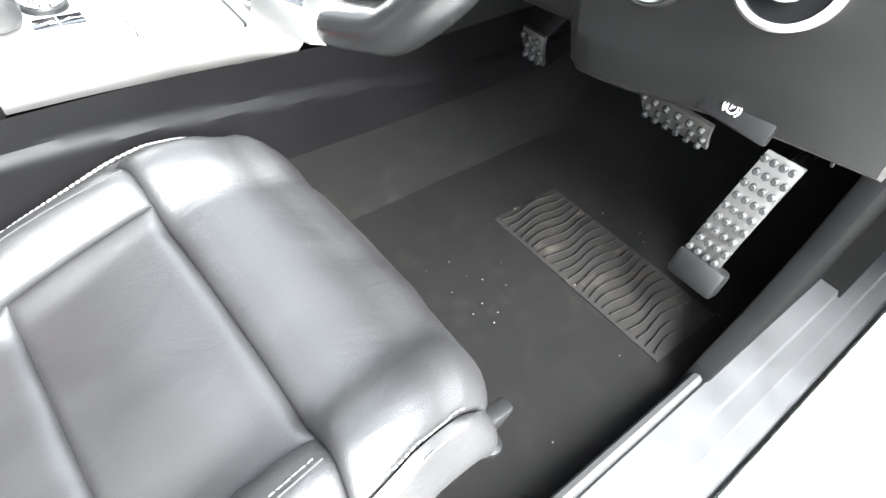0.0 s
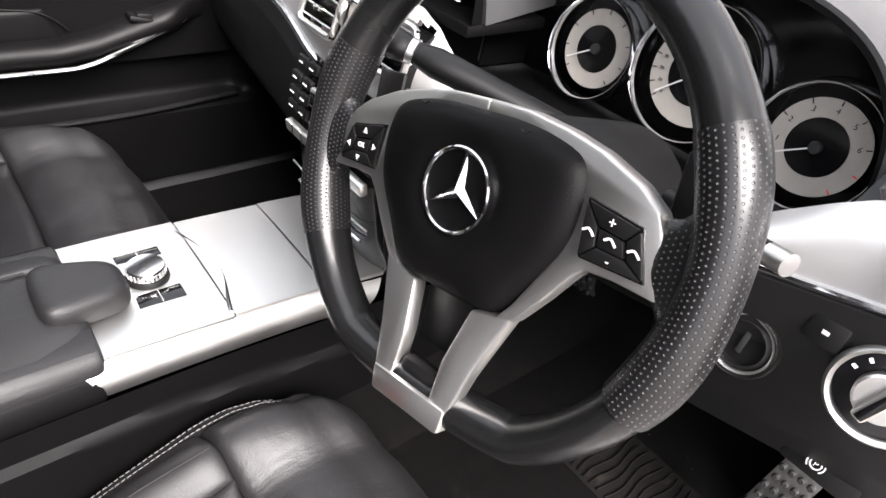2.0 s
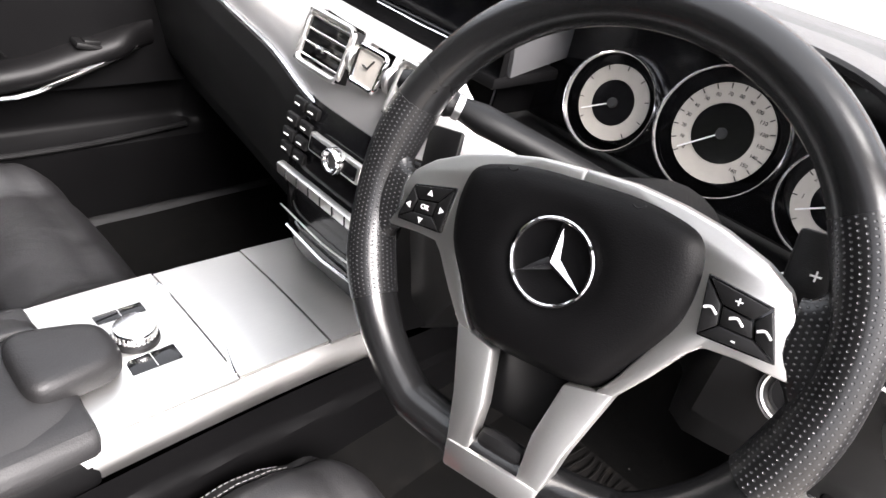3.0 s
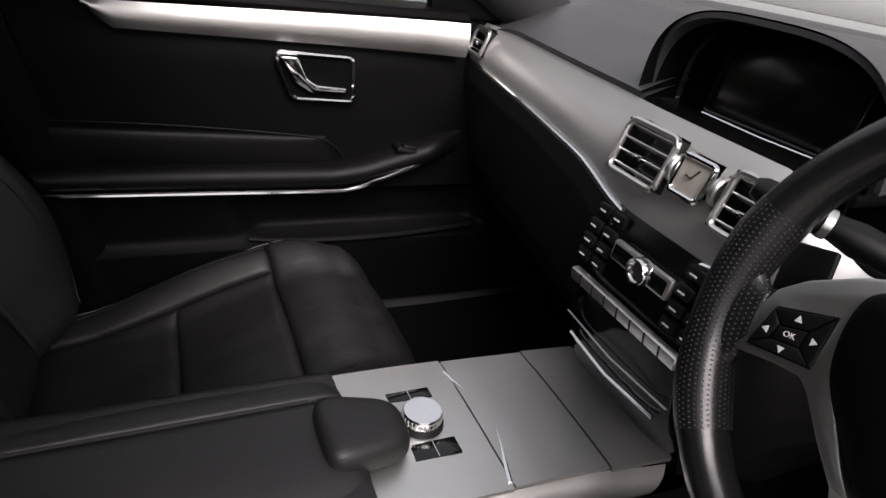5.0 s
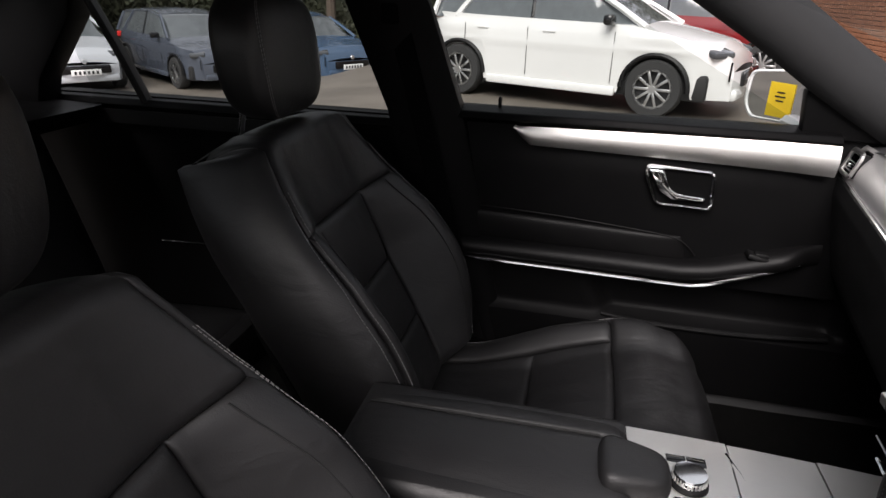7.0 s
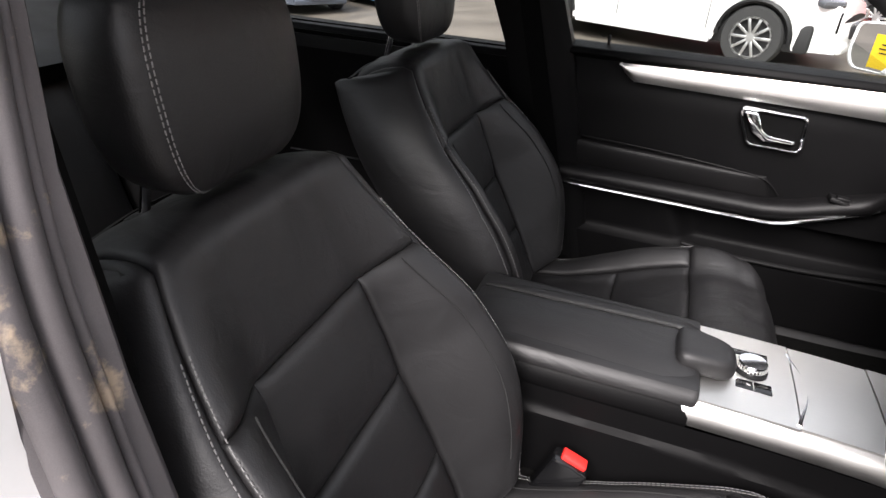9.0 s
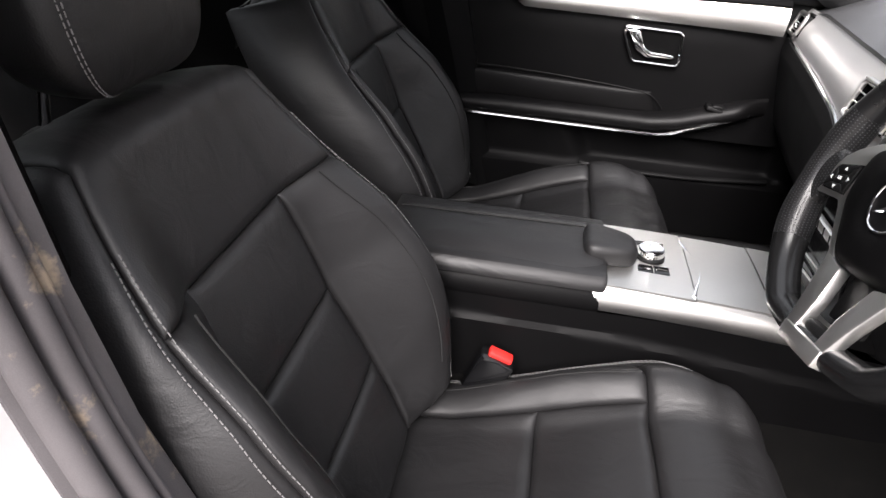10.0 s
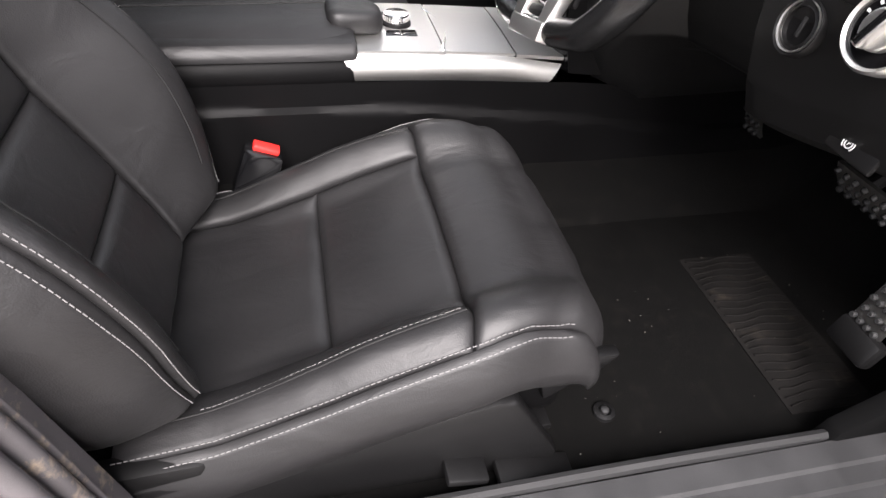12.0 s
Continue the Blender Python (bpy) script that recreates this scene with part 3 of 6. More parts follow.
for s in (-1, 1):
    part("wing", sheet(lambda u, v: (s * (0.80 + 0.10 * math.sin(v * 1.57)), 0.95 + 1.2 * u, (0.97 - 0.18 * u * u) - 0.55 * (1 - math.cos(v * 1.57))), 10, 8, 0.01), PAINT_WHITE, bon)
for s in (-0.25, 0.30):
    part("wiper", tube([(s - 0.32, 0.99, 1.055), (s, 0.955, 1.06), (s + 0.3, 0.93, 1.065)], 0.008, 6), RUBBER, bon)

# passenger mirror
mir = thing("door_mirror", "white door mirror with a yellow sticker reflected in its glass", "mirror", (-0.97, 0.245, 1.085))
def mirror_ring(k, y):
    """Outline of the mirror at depth y: a quadrilateral with rounded corners."""
    pts = rounded([(-0.078, 0, 0.048), (0.082, 0, 0.066), (0.086, 0, -0.062), (-0.060, 0, -0.066), (-0.084, 0, -0.030)], 0.020, 5)
    return [Vector((p.x * k, y, p.z * k)) for p in pts]
def mirror_shell():
    bm = bmesh.new()
    rings = [[bm.verts.new(p) for p in mirror_ring(k, y)] for k, y in ((0.90, 0.004), (0.94, -0.002), (1.0, 0.0), (1.02, 0.015), (0.97, 0.045), (0.80, 0.075), (0.45, 0.092), (0.05, 0.096))]
    for p, q in zip(rings, rings[1:]):
        for i in range(len(p)):
            bm.faces.new((p[i], p[(i + 1) % len(p)], q[(i + 1) % len(q)], q[i]))
    return bm
MT = pose(0, 0, 0, 0, 0, 38)
bm_ = mirror_shell()
bmesh.ops.transform(bm_, matrix=MT, verts=bm_.verts)
part("shell", bm_, PAINT_WHITE, mir, "white painted mirror shell", auto=60)
bm_ = prism([(p.x, p.z) for p in mirror_ring(0.91, 0)], 0.003, 0.006, "y")
bmesh.ops.transform(bm_, matrix=MT, verts=bm_.verts)
MIRROR = mat("mirror_glass", (0.60, 0.62, 0.63), 0.03, metal=1.0, vary=0.02)
part("glass", bm_, MIRROR, mir, "mirror glass", smooth=False)
# the sticker's reflection is put on the glass as a coloured card with lines
YELLOW = mat("reflected_yellow", (0.80, 0.55, 0.02), 0.6, vary=0.06)
part("sticker", rbox(0.066, 0.002, 0.080, 0.0, MT @ pose(0.018, 0.001, -0.012)), YELLOW, mir, "reflection of a yellow sticker with unreadable lines, laid on the glass")
for k in range(3):
    part("reflected_line", rbox(0.020 + 0.008 * (k % 2), 0.001, 0.003, 0, MT @ pose(0.018, -0.0006, 0.006 - 0.010 * k)), RUBBER, mir)
part("stalk", tube([(0.08, 0.03, -0.05), (0.20, 0.06, -0.055)], 0.03, 8, flat=0.6), PAINT_WHITE, mir)

# open driver's door, beside and ahead of the camera
od = thing("door_right", "open white driver's door with a black inner panel", "door", kind="structure")
DO = pose(0.885, 0.98, 0, 0, 0, 66)
def leaf(x0, x1, y0, y1, z0, z1, r=0.02):
    return rbox(x1 - x0, y1 - y0, z1 - z0, r, DO @ pose((x0 + x1) / 2, (y0 + y1) / 2, (z0 + z1) / 2))
part("outer_skin", leaf(0.0, 0.03, -1.12, 0.0, 0.25, 1.0), PAINT_WHITE, od, "white painted outer door skin")
part("panel", leaf(-0.10, -0.004, -1.10, -0.03, 0.30, 0.98, 0.04), PLASTIC, od)
part("armrest", leaf(-0.16, -0.10, -1.0, -0.25, 0.68, 0.74, 0.02), LEATHER, od)
for y0, y1 in ((-1.12, -1.07), (-0.30, -0.24)):
    part("window_post", leaf(-0.04, 0.0, y0, y1, 0.98, 1.36, 0.01), PLASTIC_HARD, od)
part("window_top", leaf(-0.04, 0.0, -1.10, -0.26, 1.33, 1.37, 0.01), PLASTIC_HARD, od)


# ---- front seats ----
SEAT_X = 0.402

def cushion(u, v):
    a = abs(u)
    s = math.copysign(1, u)
    vv = min(v, 1.0)
    y = -0.43 + 0.572 * vv
    mid = lerp_table([(-0.43, 0.452), (-0.3, 0.464), (-0.17, 0.499), (-0.09, 0.531), (-0.006, 0.562), (0.05, 0.578), (0.09, 0.582), (0.13, 0.572)], y)
    full = sum(lerp_table([(0, 0.010), (0.14, 0.020), (0.33, 0.034), (0.47, 0.052), (0.60, 0.052), (0.75, 0.042), (0.92, 0.032), (1, 0.028)], vv + d) for d in (-0.05, 0, 0.05)) / 3
    lift = full * (smooth(0.54, 0.84, a) - 0.42 * smooth(0.84, 1.0, a))
    w = 0.241 - 0.017 * smooth(0.72, 1.0, vv) ** 1.5
    y -= 0.040 * min(a, 1) ** 3.2 * smooth(0.55, 1.0, vv)
    x = s * min(a, 1) * w
    z = mid + lift
    if a > 1:
        x += s * 0.014 * math.sin((a - 1) / 0.4 * 3.0)
    drop = max(0, a - 1) * 0.25
    if v > 1:
        q = (v - 1) / 0.4
        y += 0.052 * math.sin(q * 1.5)
        drop = math.hypot(drop, 0.105 * q ** 1.5)
    z -= drop
    return x, y, z

def back(u, v):
    a = abs(u)
    s = math.copysign(1, u)
    vv = max(min(v, 1.0), 0)
    z = 0.50 + 0.545 * vv
    y = -0.352 - 0.55 * (z - 0.50) + 0.17 * max(0, z - 0.735) * smooth(0.70, 0.80, z)
    full = sum(lerp_table([(0, 0.055), (0.12, 0.092), (0.23, 0.120), (0.37, 0.130), (0.49, 0.116), (0.60, 0.086), (0.70, 0.052), (0.82, 0.028), (0.95, 0.010), (1, 0.0)], vv + d) for d in (-0.05, 0, 0.05)) / 3
    lift = full * (0.93 * smooth(0.46, 0.90, a) - 0.30 * smooth(0.90, 1.0, a))
    w = sum(lerp_table([(0, 0.220), (0.12, 0.246), (0.3, 0.262), (0.5, 0.260), (0.7, 0.238), (0.85, 0.212), (0.93, 0.197), (1.0, 0.180)], vv + d) for d in (-0.03, 0, 0.03)) / 3
    z -= 0.010 * min(a, 1) ** 4 * smooth(0.7, 1.0, vv)
    x = s * min(a, 1) * (w - 0.008)
    n = Vector((0, 0.876, 0.482))
    p = Vector((x, y, z)) + n * (lift - 0.014)
    if a > 1:
        q = (a - 1) / 0.4
        p += Vector((s * (0.016 * (1 - smooth(0.80, 1.05, v)) * math.sin(q * 3.0) - 0.022 * q ** 3), 0, -0.045 * q))
    r = (v - 1) / 0.4 if v > 1 else 0
    if r:
        p += Vector((0, 0, 0.020 * math.sin(r * 3.0) - 0.065 * r))
    p.x -= s * 0.040 * r * min(a, 1) ** 3
    p.z -= 0.022 * r * min(a, 1) ** 4
    p.x -= s * 0.10 * r * max(0, a - 1) / 0.4
    p.z -= 0.05 * r * max(0, a - 1) / 0.4
    p.y -= math.hypot(0.17 * max(0, a - 1) / 0.4, 0.16 * r)
    return p.x, p.y, p.z

def stitches(curve, length=0.0048, gap=0.0022, r=0.0007):
    """Short rods of thread along a curve."""
    bm = bmesh.new()
    pts = [Vector(p) for p in curve]
    dist = [0.0]
    for a, b in zip(pts, pts[1:]):
        dist.append(dist[-1] + (b - a).length)

    def at(d):
        for k in range(len(pts) - 1):
            if d <= dist[k + 1]:
                t = (d - dist[k]) / max(1e-9, dist[k + 1] - dist[k])
                return pts[k].lerp(pts[k + 1], t)
        return pts[-1]
    d = 0.0
    while d + length < dist[-1]:
        a, b = at(d), at(d + length)
        w = (b - a).normalized()
        s = w.cross(Vector((0.3, 0.2, 1))).normalized()
        t = s.cross(w)
        ra = [bm.verts.new(a + r * (s * c + t * e)) for c, e in ((1, 0), (0, 1), (-1, 0), (0, -1))]
        rb = [bm.verts.new(b + r * (s * c + t * e)) for c, e in ((1, 0), (0, 1), (-1, 0), (0, -1))]
        for k in range(4):
            bm.faces.new((ra[k], ra[(k + 1) % 4], rb[(k + 1) % 4], rb[k]))
        bm.faces.new(ra)
        bm.faces.new(rb)
        d += length + gap
    return bm

def on(base, uvs, out=0.003, n=10):
    """A curve on a surface through (u, v) points, lifted by out."""
    pts = spline([(u, v, 0) for u, v in uvs], n)
    res = []
    e = 1e-3
    for q in pts:
        u, v = q.x, q.y
        nn = (Vector(base(u + e, v)) - Vector(base(u - e, v))).cross(Vector(base(u, v + e)) - Vector(base(u, v - e))).normalized()
        res.append(Vector(base(u, v)) + nn * (-out if base is back else out))
    return res

def front_seat():
    t = thing("front_seat", "black leather front seat with grey double stitching", "car seat", (0, 0, 0), "front seats")
    P = lambda name, base, u0, u1, v0, v1, h, **k: part(name, pillow(base, u0, u1, v0, v1, h, side=-1 if base is back else 1, **k), LEATHER, t, auto=75)
    # cushion
    U = 0.68
    P("cushion_insert_front", cushion, -U, U, 0.464, 0.757, 0.013, nu=26, nv=20, edge=0.09, wrinkle=0.004, seed=2)
    P("cushion_insert_rear", cushion, -U, U, 0.06, 0.464, 0.013, nu=26, nv=20, edge=0.08, wrinkle=0.003, seed=5)
    P("cushion_front_roll", cushion, -0.99, 0.99, 0.757, 1.32, 0.014, nu=44, nv=28, edge=0.05, wrinkle=0.003, seed=7)
    for s in (-1, 1):
        a, b = sorted((s * U, s * 0.99))
        P("cushion_bolster", cushion, a, b, 0.02, 0.757, 0.012, nu=16, nv=34, edge=0.09, wrinkle=0.001, seed=9 + s)
        a, b = sorted((s * 0.99, s * 1.32))
        P("cushion_side", cushion, a, b, 0.0, 1.32, 0.012, nu=14, nv=44, edge=0.06)
    part("cushion_core", prism([(-0.42, 0.40), (-0.42, 0.445), (-0.17, 0.48), (0.0, 0.545), (0.10, 0.555), (0.125, 0.52), (0.12, 0.43)], -0.222, 0.222, "x", 0.012), PLASTIC, t)
    for du in (0.974, 1.008):
        part("stitching", stitches(on(cushion, [(du, 0.03), (du, 0.2), (du, 0.5), (du, 0.757), (du, 0.9), (du, 1.02)], 0.0094)), THREAD, t, "grey thread stitching")
        part("stitching", stitches(on(cushion, [(-du, 0.03), (-du, 0.2), (-du, 0.5), (-du, 0.757), (-du, 0.9), (-du, 0.96)], 0.0094)), THREAD, t, "grey thread stitching")
    part("stitching", stitches(on(cushion, [(0.83, 0.2), (0.83, 0.4), (0.82, 0.6), (0.81, 0.74)], 0.0118), r=0.0004), THREAD, t, "grey thread stitching")
    for s in (-1, 1):
        part("seam", tube(on(cushion, [(s * 0.845, 0.12), (s * 0.845, 0.4), (s * 0.835, 0.6), (s * 0.825, 0.745)], 0.0115), 0.0011, 6), SEAM, t)
    # backrest
    B = 0.50
    for v0, v1 in ((0.0, 0.215), (0.215, 0.44), (0.44, 0.72)):
        P("back_insert", back, -B, B, v0, v1, 0.013, nu=26, nv=16, edge=0.11, wrinkle=0.002, seed=v0 * 9)
    P("back_upper", back, -0.93, 0.93, 0.72, 1.34, 0.010, nu=40, nv=30, edge=0.045, wrinkle=0.002, seed=3)
    for s in (-1, 1):
        a, b = sorted((s * B, s * 0.93))
        P("back_bolster", back, a, b, 0.0, 0.72, 0.010, nu=26, nv=40, edge=0.07, wrinkle=0.001, seed=11 + s)
        a, b = sorted((s * 0.93, s * 1.40))
        P("back_side", back, a, b, 0.0, 1.34, 0.008, nu=14, nv=50, edge=0.05)
        part("seam", tube(on(back, [(s * 0.80, 0.10), (s * 0.81, 0.3), (s * 0.80, 0.5), (s * 0.75, 0.71)], 0.0098), 0.0012, 6), SEAM, t)
        for du in (0.914, 0.945):
            part("stitching", stitches(on(back, [(s * du, 0.02), (s * du, 0.2), (s * du, 0.45), (s * du, 0.7), (s * du, 0.86)], 0.0080)), THREAD, t, "grey thread stitching")
    part("back_shell", sheet(lambda u, v: ((u - 0.5) * 2 * lerp_table([(0, 0.215), (0.3, 0.226), (0.5, 0.226), (0.85, 0.20), (1, 0.16)], v), -0.495 - 0.262 * v - 0.015 * math.cos((u - 0.5) * 5), 0.45 + 0.545 * v), 14, 14, 0.01), PLASTIC, t)
    part("back_core", prism([(-0.42, 0.46), (-0.415, 0.52), (-0.645, 1.005), (-0.76, 0.985), (-0.55, 0.46)], -0.17, 0.17, "x", 0.01), PLASTIC, t)
    # headrest
    def head(u, v):
        a, b = 2 * math.pi * u, math.pi * (v - 0.5)
        cx = math.copysign(abs(math.cos(a)) ** 0.70, math.cos(a))
        cy = math.copysign(abs(math.sin(a)) ** 0.70, math.sin(a))
        cb, sb = max(0, math.cos(b)) ** 0.52, math.copysign(abs(math.sin(b)) ** 0.72, math.sin(b))
        wide = 0.130 + 0.004 * sb
        return cx * cb * wide, -0.674 + cy * cb * 0.056 - 0.012 * sb + 0.012 * cx * cx * (1 if cy > 0 else 0), 1.162 + 0.105 * sb
    hd = part("headrest", sheet(head, 44, 26, wrap=True), LEATHER, t, auto=80)
    for dx in (0.086, 0.097):
        u0 = 0.118 if dx < 0.09 else 0.108
        pts = [Vector(head(u0, 0.06 + 0.88 * k / 20)) + Vector((0.0006, 0.0012, 0)) for k in range(21)]
        part("headrest_stitching", stitches(spline(pts, 3)), THREAD, t, "grey thread stitching")
    for x in (-0.072, 0.072):
        part("headrest_post", tube([(x, -0.712, 0.95), (x, -0.706, 1.01), (x, -0.688, 1.085)], 0.006, 10), CHROME, t, "chrome headrest post")
        part("post_collar", lathe([(0.019, 0), (0.017, 0.006), (0.008, 0.008), (0.0065, 0.008)], 20, pose(x, -0.706, 1.020, 22)), PLASTIC_HARD, t)
    # base
    part("side_valance", prism([(-0.46, 0.365), (-0.46, 0.440), (-0.33, 0.448), (-0.235, 0.455), (-0.10, 0.486), (0.02, 0.517), (0.045, 0.514), (0.078, 0.455), (0.118, 0.385), (0.10, 0.362)], 0.235, 0.262, "x", 0.007), PLASTIC_HARD, t)
    part("side_valance", prism([(-0.46, 0.365), (-0.46, 0.440), (-0.235, 0.455), (-0.10, 0.486), (0.02, 0.517), (0.045, 0.514), (0.118, 0.385), (0.10, 0.362)], -0.245, -0.222, "x", 0.007), PLASTIC_HARD, t)
    part("hinge_cover", rbox(0.036, 0.15, 0.05, 0.010, pose(0.240, -0.385, 0.446, 4)), PLASTIC_HARD, t)
    part("frame", rbox(0.40, 0.44, 0.06, 0.01, pose(0, -0.17, 0.395)), PLASTIC_HARD, t)
    for x in (-0.19, 0.19):
        part("rail", rbox(0.045, 0.60, 0.030, 0.004, pose(x, -0.17, 0.358)), PLASTIC_HARD, t)
    part("lever", rbox(0.040, 0.055, 0.012, 0.004, pose(0.274, -0.015, 0.405, -10)), PLASTIC_HARD, t, "small grey plastic seat lever")
    part("lever", rbox(0.045, 0.11, 0.012, 0.004, pose(0.276, 0.080, 0.378, -12)), PLASTIC_HARD, t, "long grey plastic seat lever")
    part("corner_bracket", prism([(0.09, 0.47), (0.165, 0.525), (0.178, 0.545), (0.14, 0.545), (0.08, 0.51)], 0.215, 0.234, "x", 0.004), PLASTIC_HARD, t)
    return t
seat_driver = front_seat()
seat_driver.location = (SEAT_X, 0, 0)
seat_pass = copy_thing(seat_driver, pose(SEAT_X - 0.755, -0.080, 0.020))
tagged(seat_driver, "black leather driver's seat with grey double stitching, lightly worn")
tagged(seat_pass, "black leather passenger seat with headrest, clean")

# belt buckle beside the driver's seat
bk = thing("belt_buckle", "black seat belt buckle with a red release button", "buckle", (0.172, -0.262, 0.50))
part("housing", rbox(0.034, 0.064, 0.14, 0.008, pose(0, 0, 0.004, -20)), GLOSS, bk)
part("button", rbox(0.021, 0.042, 0.010, 0.003, pose(0, 0.027, 0.073, -20)), RED, bk, "red release button")
part("stalk", rbox(0.02, 0.03, 0.12, 0.004, pose(0, -0.02, -0.10, -10)), PLASTIC_HARD, bk)
bk2 = copy_thing(bk, pose(-0.155, -0.30, 0.50))


# ---- centre console ----
con = thing("centre_console", "black centre console with a brushed silver top plate", "console", (0, 0, 0))
def plate_z(y):
    return lerp_table([(-0.11, 0.694), (0.0, 0.692), (0.10, 0.688), (0.20, 0.682), (0.28, 0.676)], y)
def side_fn(s):
    def f(u, v):
        y = -0.48 + 1.45 * u
        zt = 0.655 - 0.012 * smooth(0.0, 0.3, y) - 0.03 * smooth(0.25, 0.6, y)
        z = zt + (FLOOR_Z - 0.01 - zt) * v
        ridge = lerp_table([(-0.48, 0.617), (0.0, 0.607), (0.36, 0.566), (0.5, 0.54)], y)
        x = 0.122 + 0.010 * smooth(-0.004, 0.004, ridge - z) + 0.03 * smooth(0.1, 0.5, ridge - z)
        return s * x, y, z
    return f
for s in (-1, 1):
    part("side_panel", sheet(side_fn(s), 40, 40), PLASTIC, con)
def plate(u, v):
    y = -0.108 + 0.380 * v
    w = 0.104 + 0.004 * v
    x = (2 * u - 1) * w
    return x, y, plate_z(y) + 0.003 * (1 - (2 * u - 1) ** 2)
part("top_plate", sheet(lambda u, v: plate(u, v * 0.446), 14, 10, -0.006), SILVER, con, "brushed silver plate")
def roller(u, v):
    x, y, z = plate(0.012 + 0.976 * u, 0.452 + 0.315 * v)
    return x, y, z + 0.001
part("roller_cover", sheet(roller, 20, 12, -0.005), SILVER, con, "brushed silver sliding cover")
part("front_plate", sheet(lambda u, v: plate(u, 0.775 + 0.225 * v), 14, 6, -0.006), SILVER, con)
part("cover_lip", tube([(-0.083 + 0.181 * k / 14, 0.060 + 0.020 * math.sin(math.pi * k / 14) ** 1.2, plate_z(0.06) + 0.004) for k in range(15)], 0.0042, 8), CHROME, con, "bright finger lip")
part("plate_core", prism([(-0.10, 0.655), (-0.10, 0.684), (0.27, 0.668), (0.27, 0.64)], -0.100, 0.100, "x"), GLOSS, con)
for s in (-1, 1):
    def flank(u, v):
        y0, y1 = -0.108 + 0.022 * v, 0.272 - 0.03 * v
        y = y0 + (y1 - y0) * u
        zt = plate_z(y) - 0.010 * smooth(0.15, 0.28, y)
        a = v * 1.57
        return s * (0.1045 + 0.010 * math.sin(a * 2) * 0.8 + 0.010 * v), y, zt + 0.002 - 0.042 * v ** 1.2
    part("plate_flank", sheet(flank, 30, 8, 0.003), SILVER, con, "rounded silver flank")
# armrest with a split lid
def armrest(x0, x1):
    def f(u, v):
        x = x0 + (x1 - x0) * u
        return x - 0.020 * max(0, x / 0.1) ** 2 * smooth(0.85, 1.0, v), -0.47 + 0.39 * v, 0.719 - 0.006 * (1 - v) - 0.014 * smooth(0.0, 1, abs(x - 0.005) / 0.1) ** 3
    return f
part("armrest_base", prism([(-0.112, 0.645), (-0.116, 0.668), (-0.108, 0.690), (0.112, 0.690), (0.122, 0.668), (0.118, 0.645)], -0.48, -0.086, "y", 0.008), PLASTIC, con)
part("armrest_lid", pillow(armrest(-0.095, -0.043), 0, 1, 0, 1, 0.012, 16, 24, 0.08), LEATHER, con, auto=75)
part("armrest_lid", pillow(armrest(-0.041, 0.105), 0, 1, 0, 1, 0.012, 16, 24, 0.08), LEATHER, con, auto=75)
part("armrest_wall", prism([(-0.110, 0.686), (-0.104, 0.708), (-0.092, 0.716), (0.095, 0.716), (0.110, 0.708), (0.118, 0.686)], -0.475, -0.080, "y", 0.009), LEATHER, con)
part("lid_seam", tube([(-0.042, -0.46, 0.7185), (-0.042, -0.12, 0.7235)], 0.0018, 6), SEAM, con)
# palm rest over the controller
palm = thing("palm_rest", "black leather palm rest in front of the armrest", "palm rest", (0, 0, 0))
def palm_fn(u, v):
    a = 2 * math.pi * u
    b = math.pi * (v - 0.5)
    cx = math.copysign(abs(math.cos(a)) ** 0.5, math.cos(a))
    cy = math.copysign(abs(math.sin(a)) ** 0.5, math.sin(a))
    cb, sb = max(0, math.cos(b)) ** 0.35, math.copysign(abs(math.sin(b)) ** 0.7, math.sin(b))
    y = cy * cb
    return 0.016 + cx * cb * (0.042 - 0.009 * y), -0.076 + 0.047 * y, 0.722 + 0.020 * sb - 0.006 * y
part("pad", sheet(palm_fn, 36, 16, wrap=True), LEATHER, palm, auto=80)
part("foot", prism([(-0.10, 0.69), (-0.10, 0.73), (-0.045, 0.725), (-0.055, 0.69)], -0.01, 0.042, "x", 0.004), PLASTIC_HARD, palm)
# controller knob and buttons
knob = thing("controller_knob", "silver rotary controller on the console", "knob", (-0.002, -0.002, 0.6975))
part("well", rbox(0.052, 0.056, 0.004, 0.0015, pose(0.0, 0.0, 0.000)), GLOSS, knob)
part("collar", lathe([(0.026, 0), (0.025, 0.008), (0.022, 0.010), (0, 0.010)], 36), PLASTIC_HARD, knob)
part("dial", lathe([(0.0215, 0.009), (0.0225, 0.012), (0.0225, 0.020), (0.021, 0.0225), (0.0, 0.0235)], 40), CHROME, knob, "bright silver dial")
for k in range(28):
    a = 2 * math.pi * k / 28
    part("grip", rbox(0.0012, 0.002, 0.008, 0, pose(0.0225 * math.cos(a), 0.0225 * math.sin(a), 0.016, 0, 0, math.degrees(a))), SILVER_SATIN, knob)
for dx, w in ((-0.046, 0.017), (0.040, 0.024)):
    part("key", rbox(w, 0.054, 0.003, 0.0012, pose(dx, 0.002, 0.0022)), GLOSS, knob)
    part("key_gap", rbox(w * 0.9, 0.001, 0.001, 0, pose(dx, 0.002, 0.0040)), SILVER_SATIN, knob)

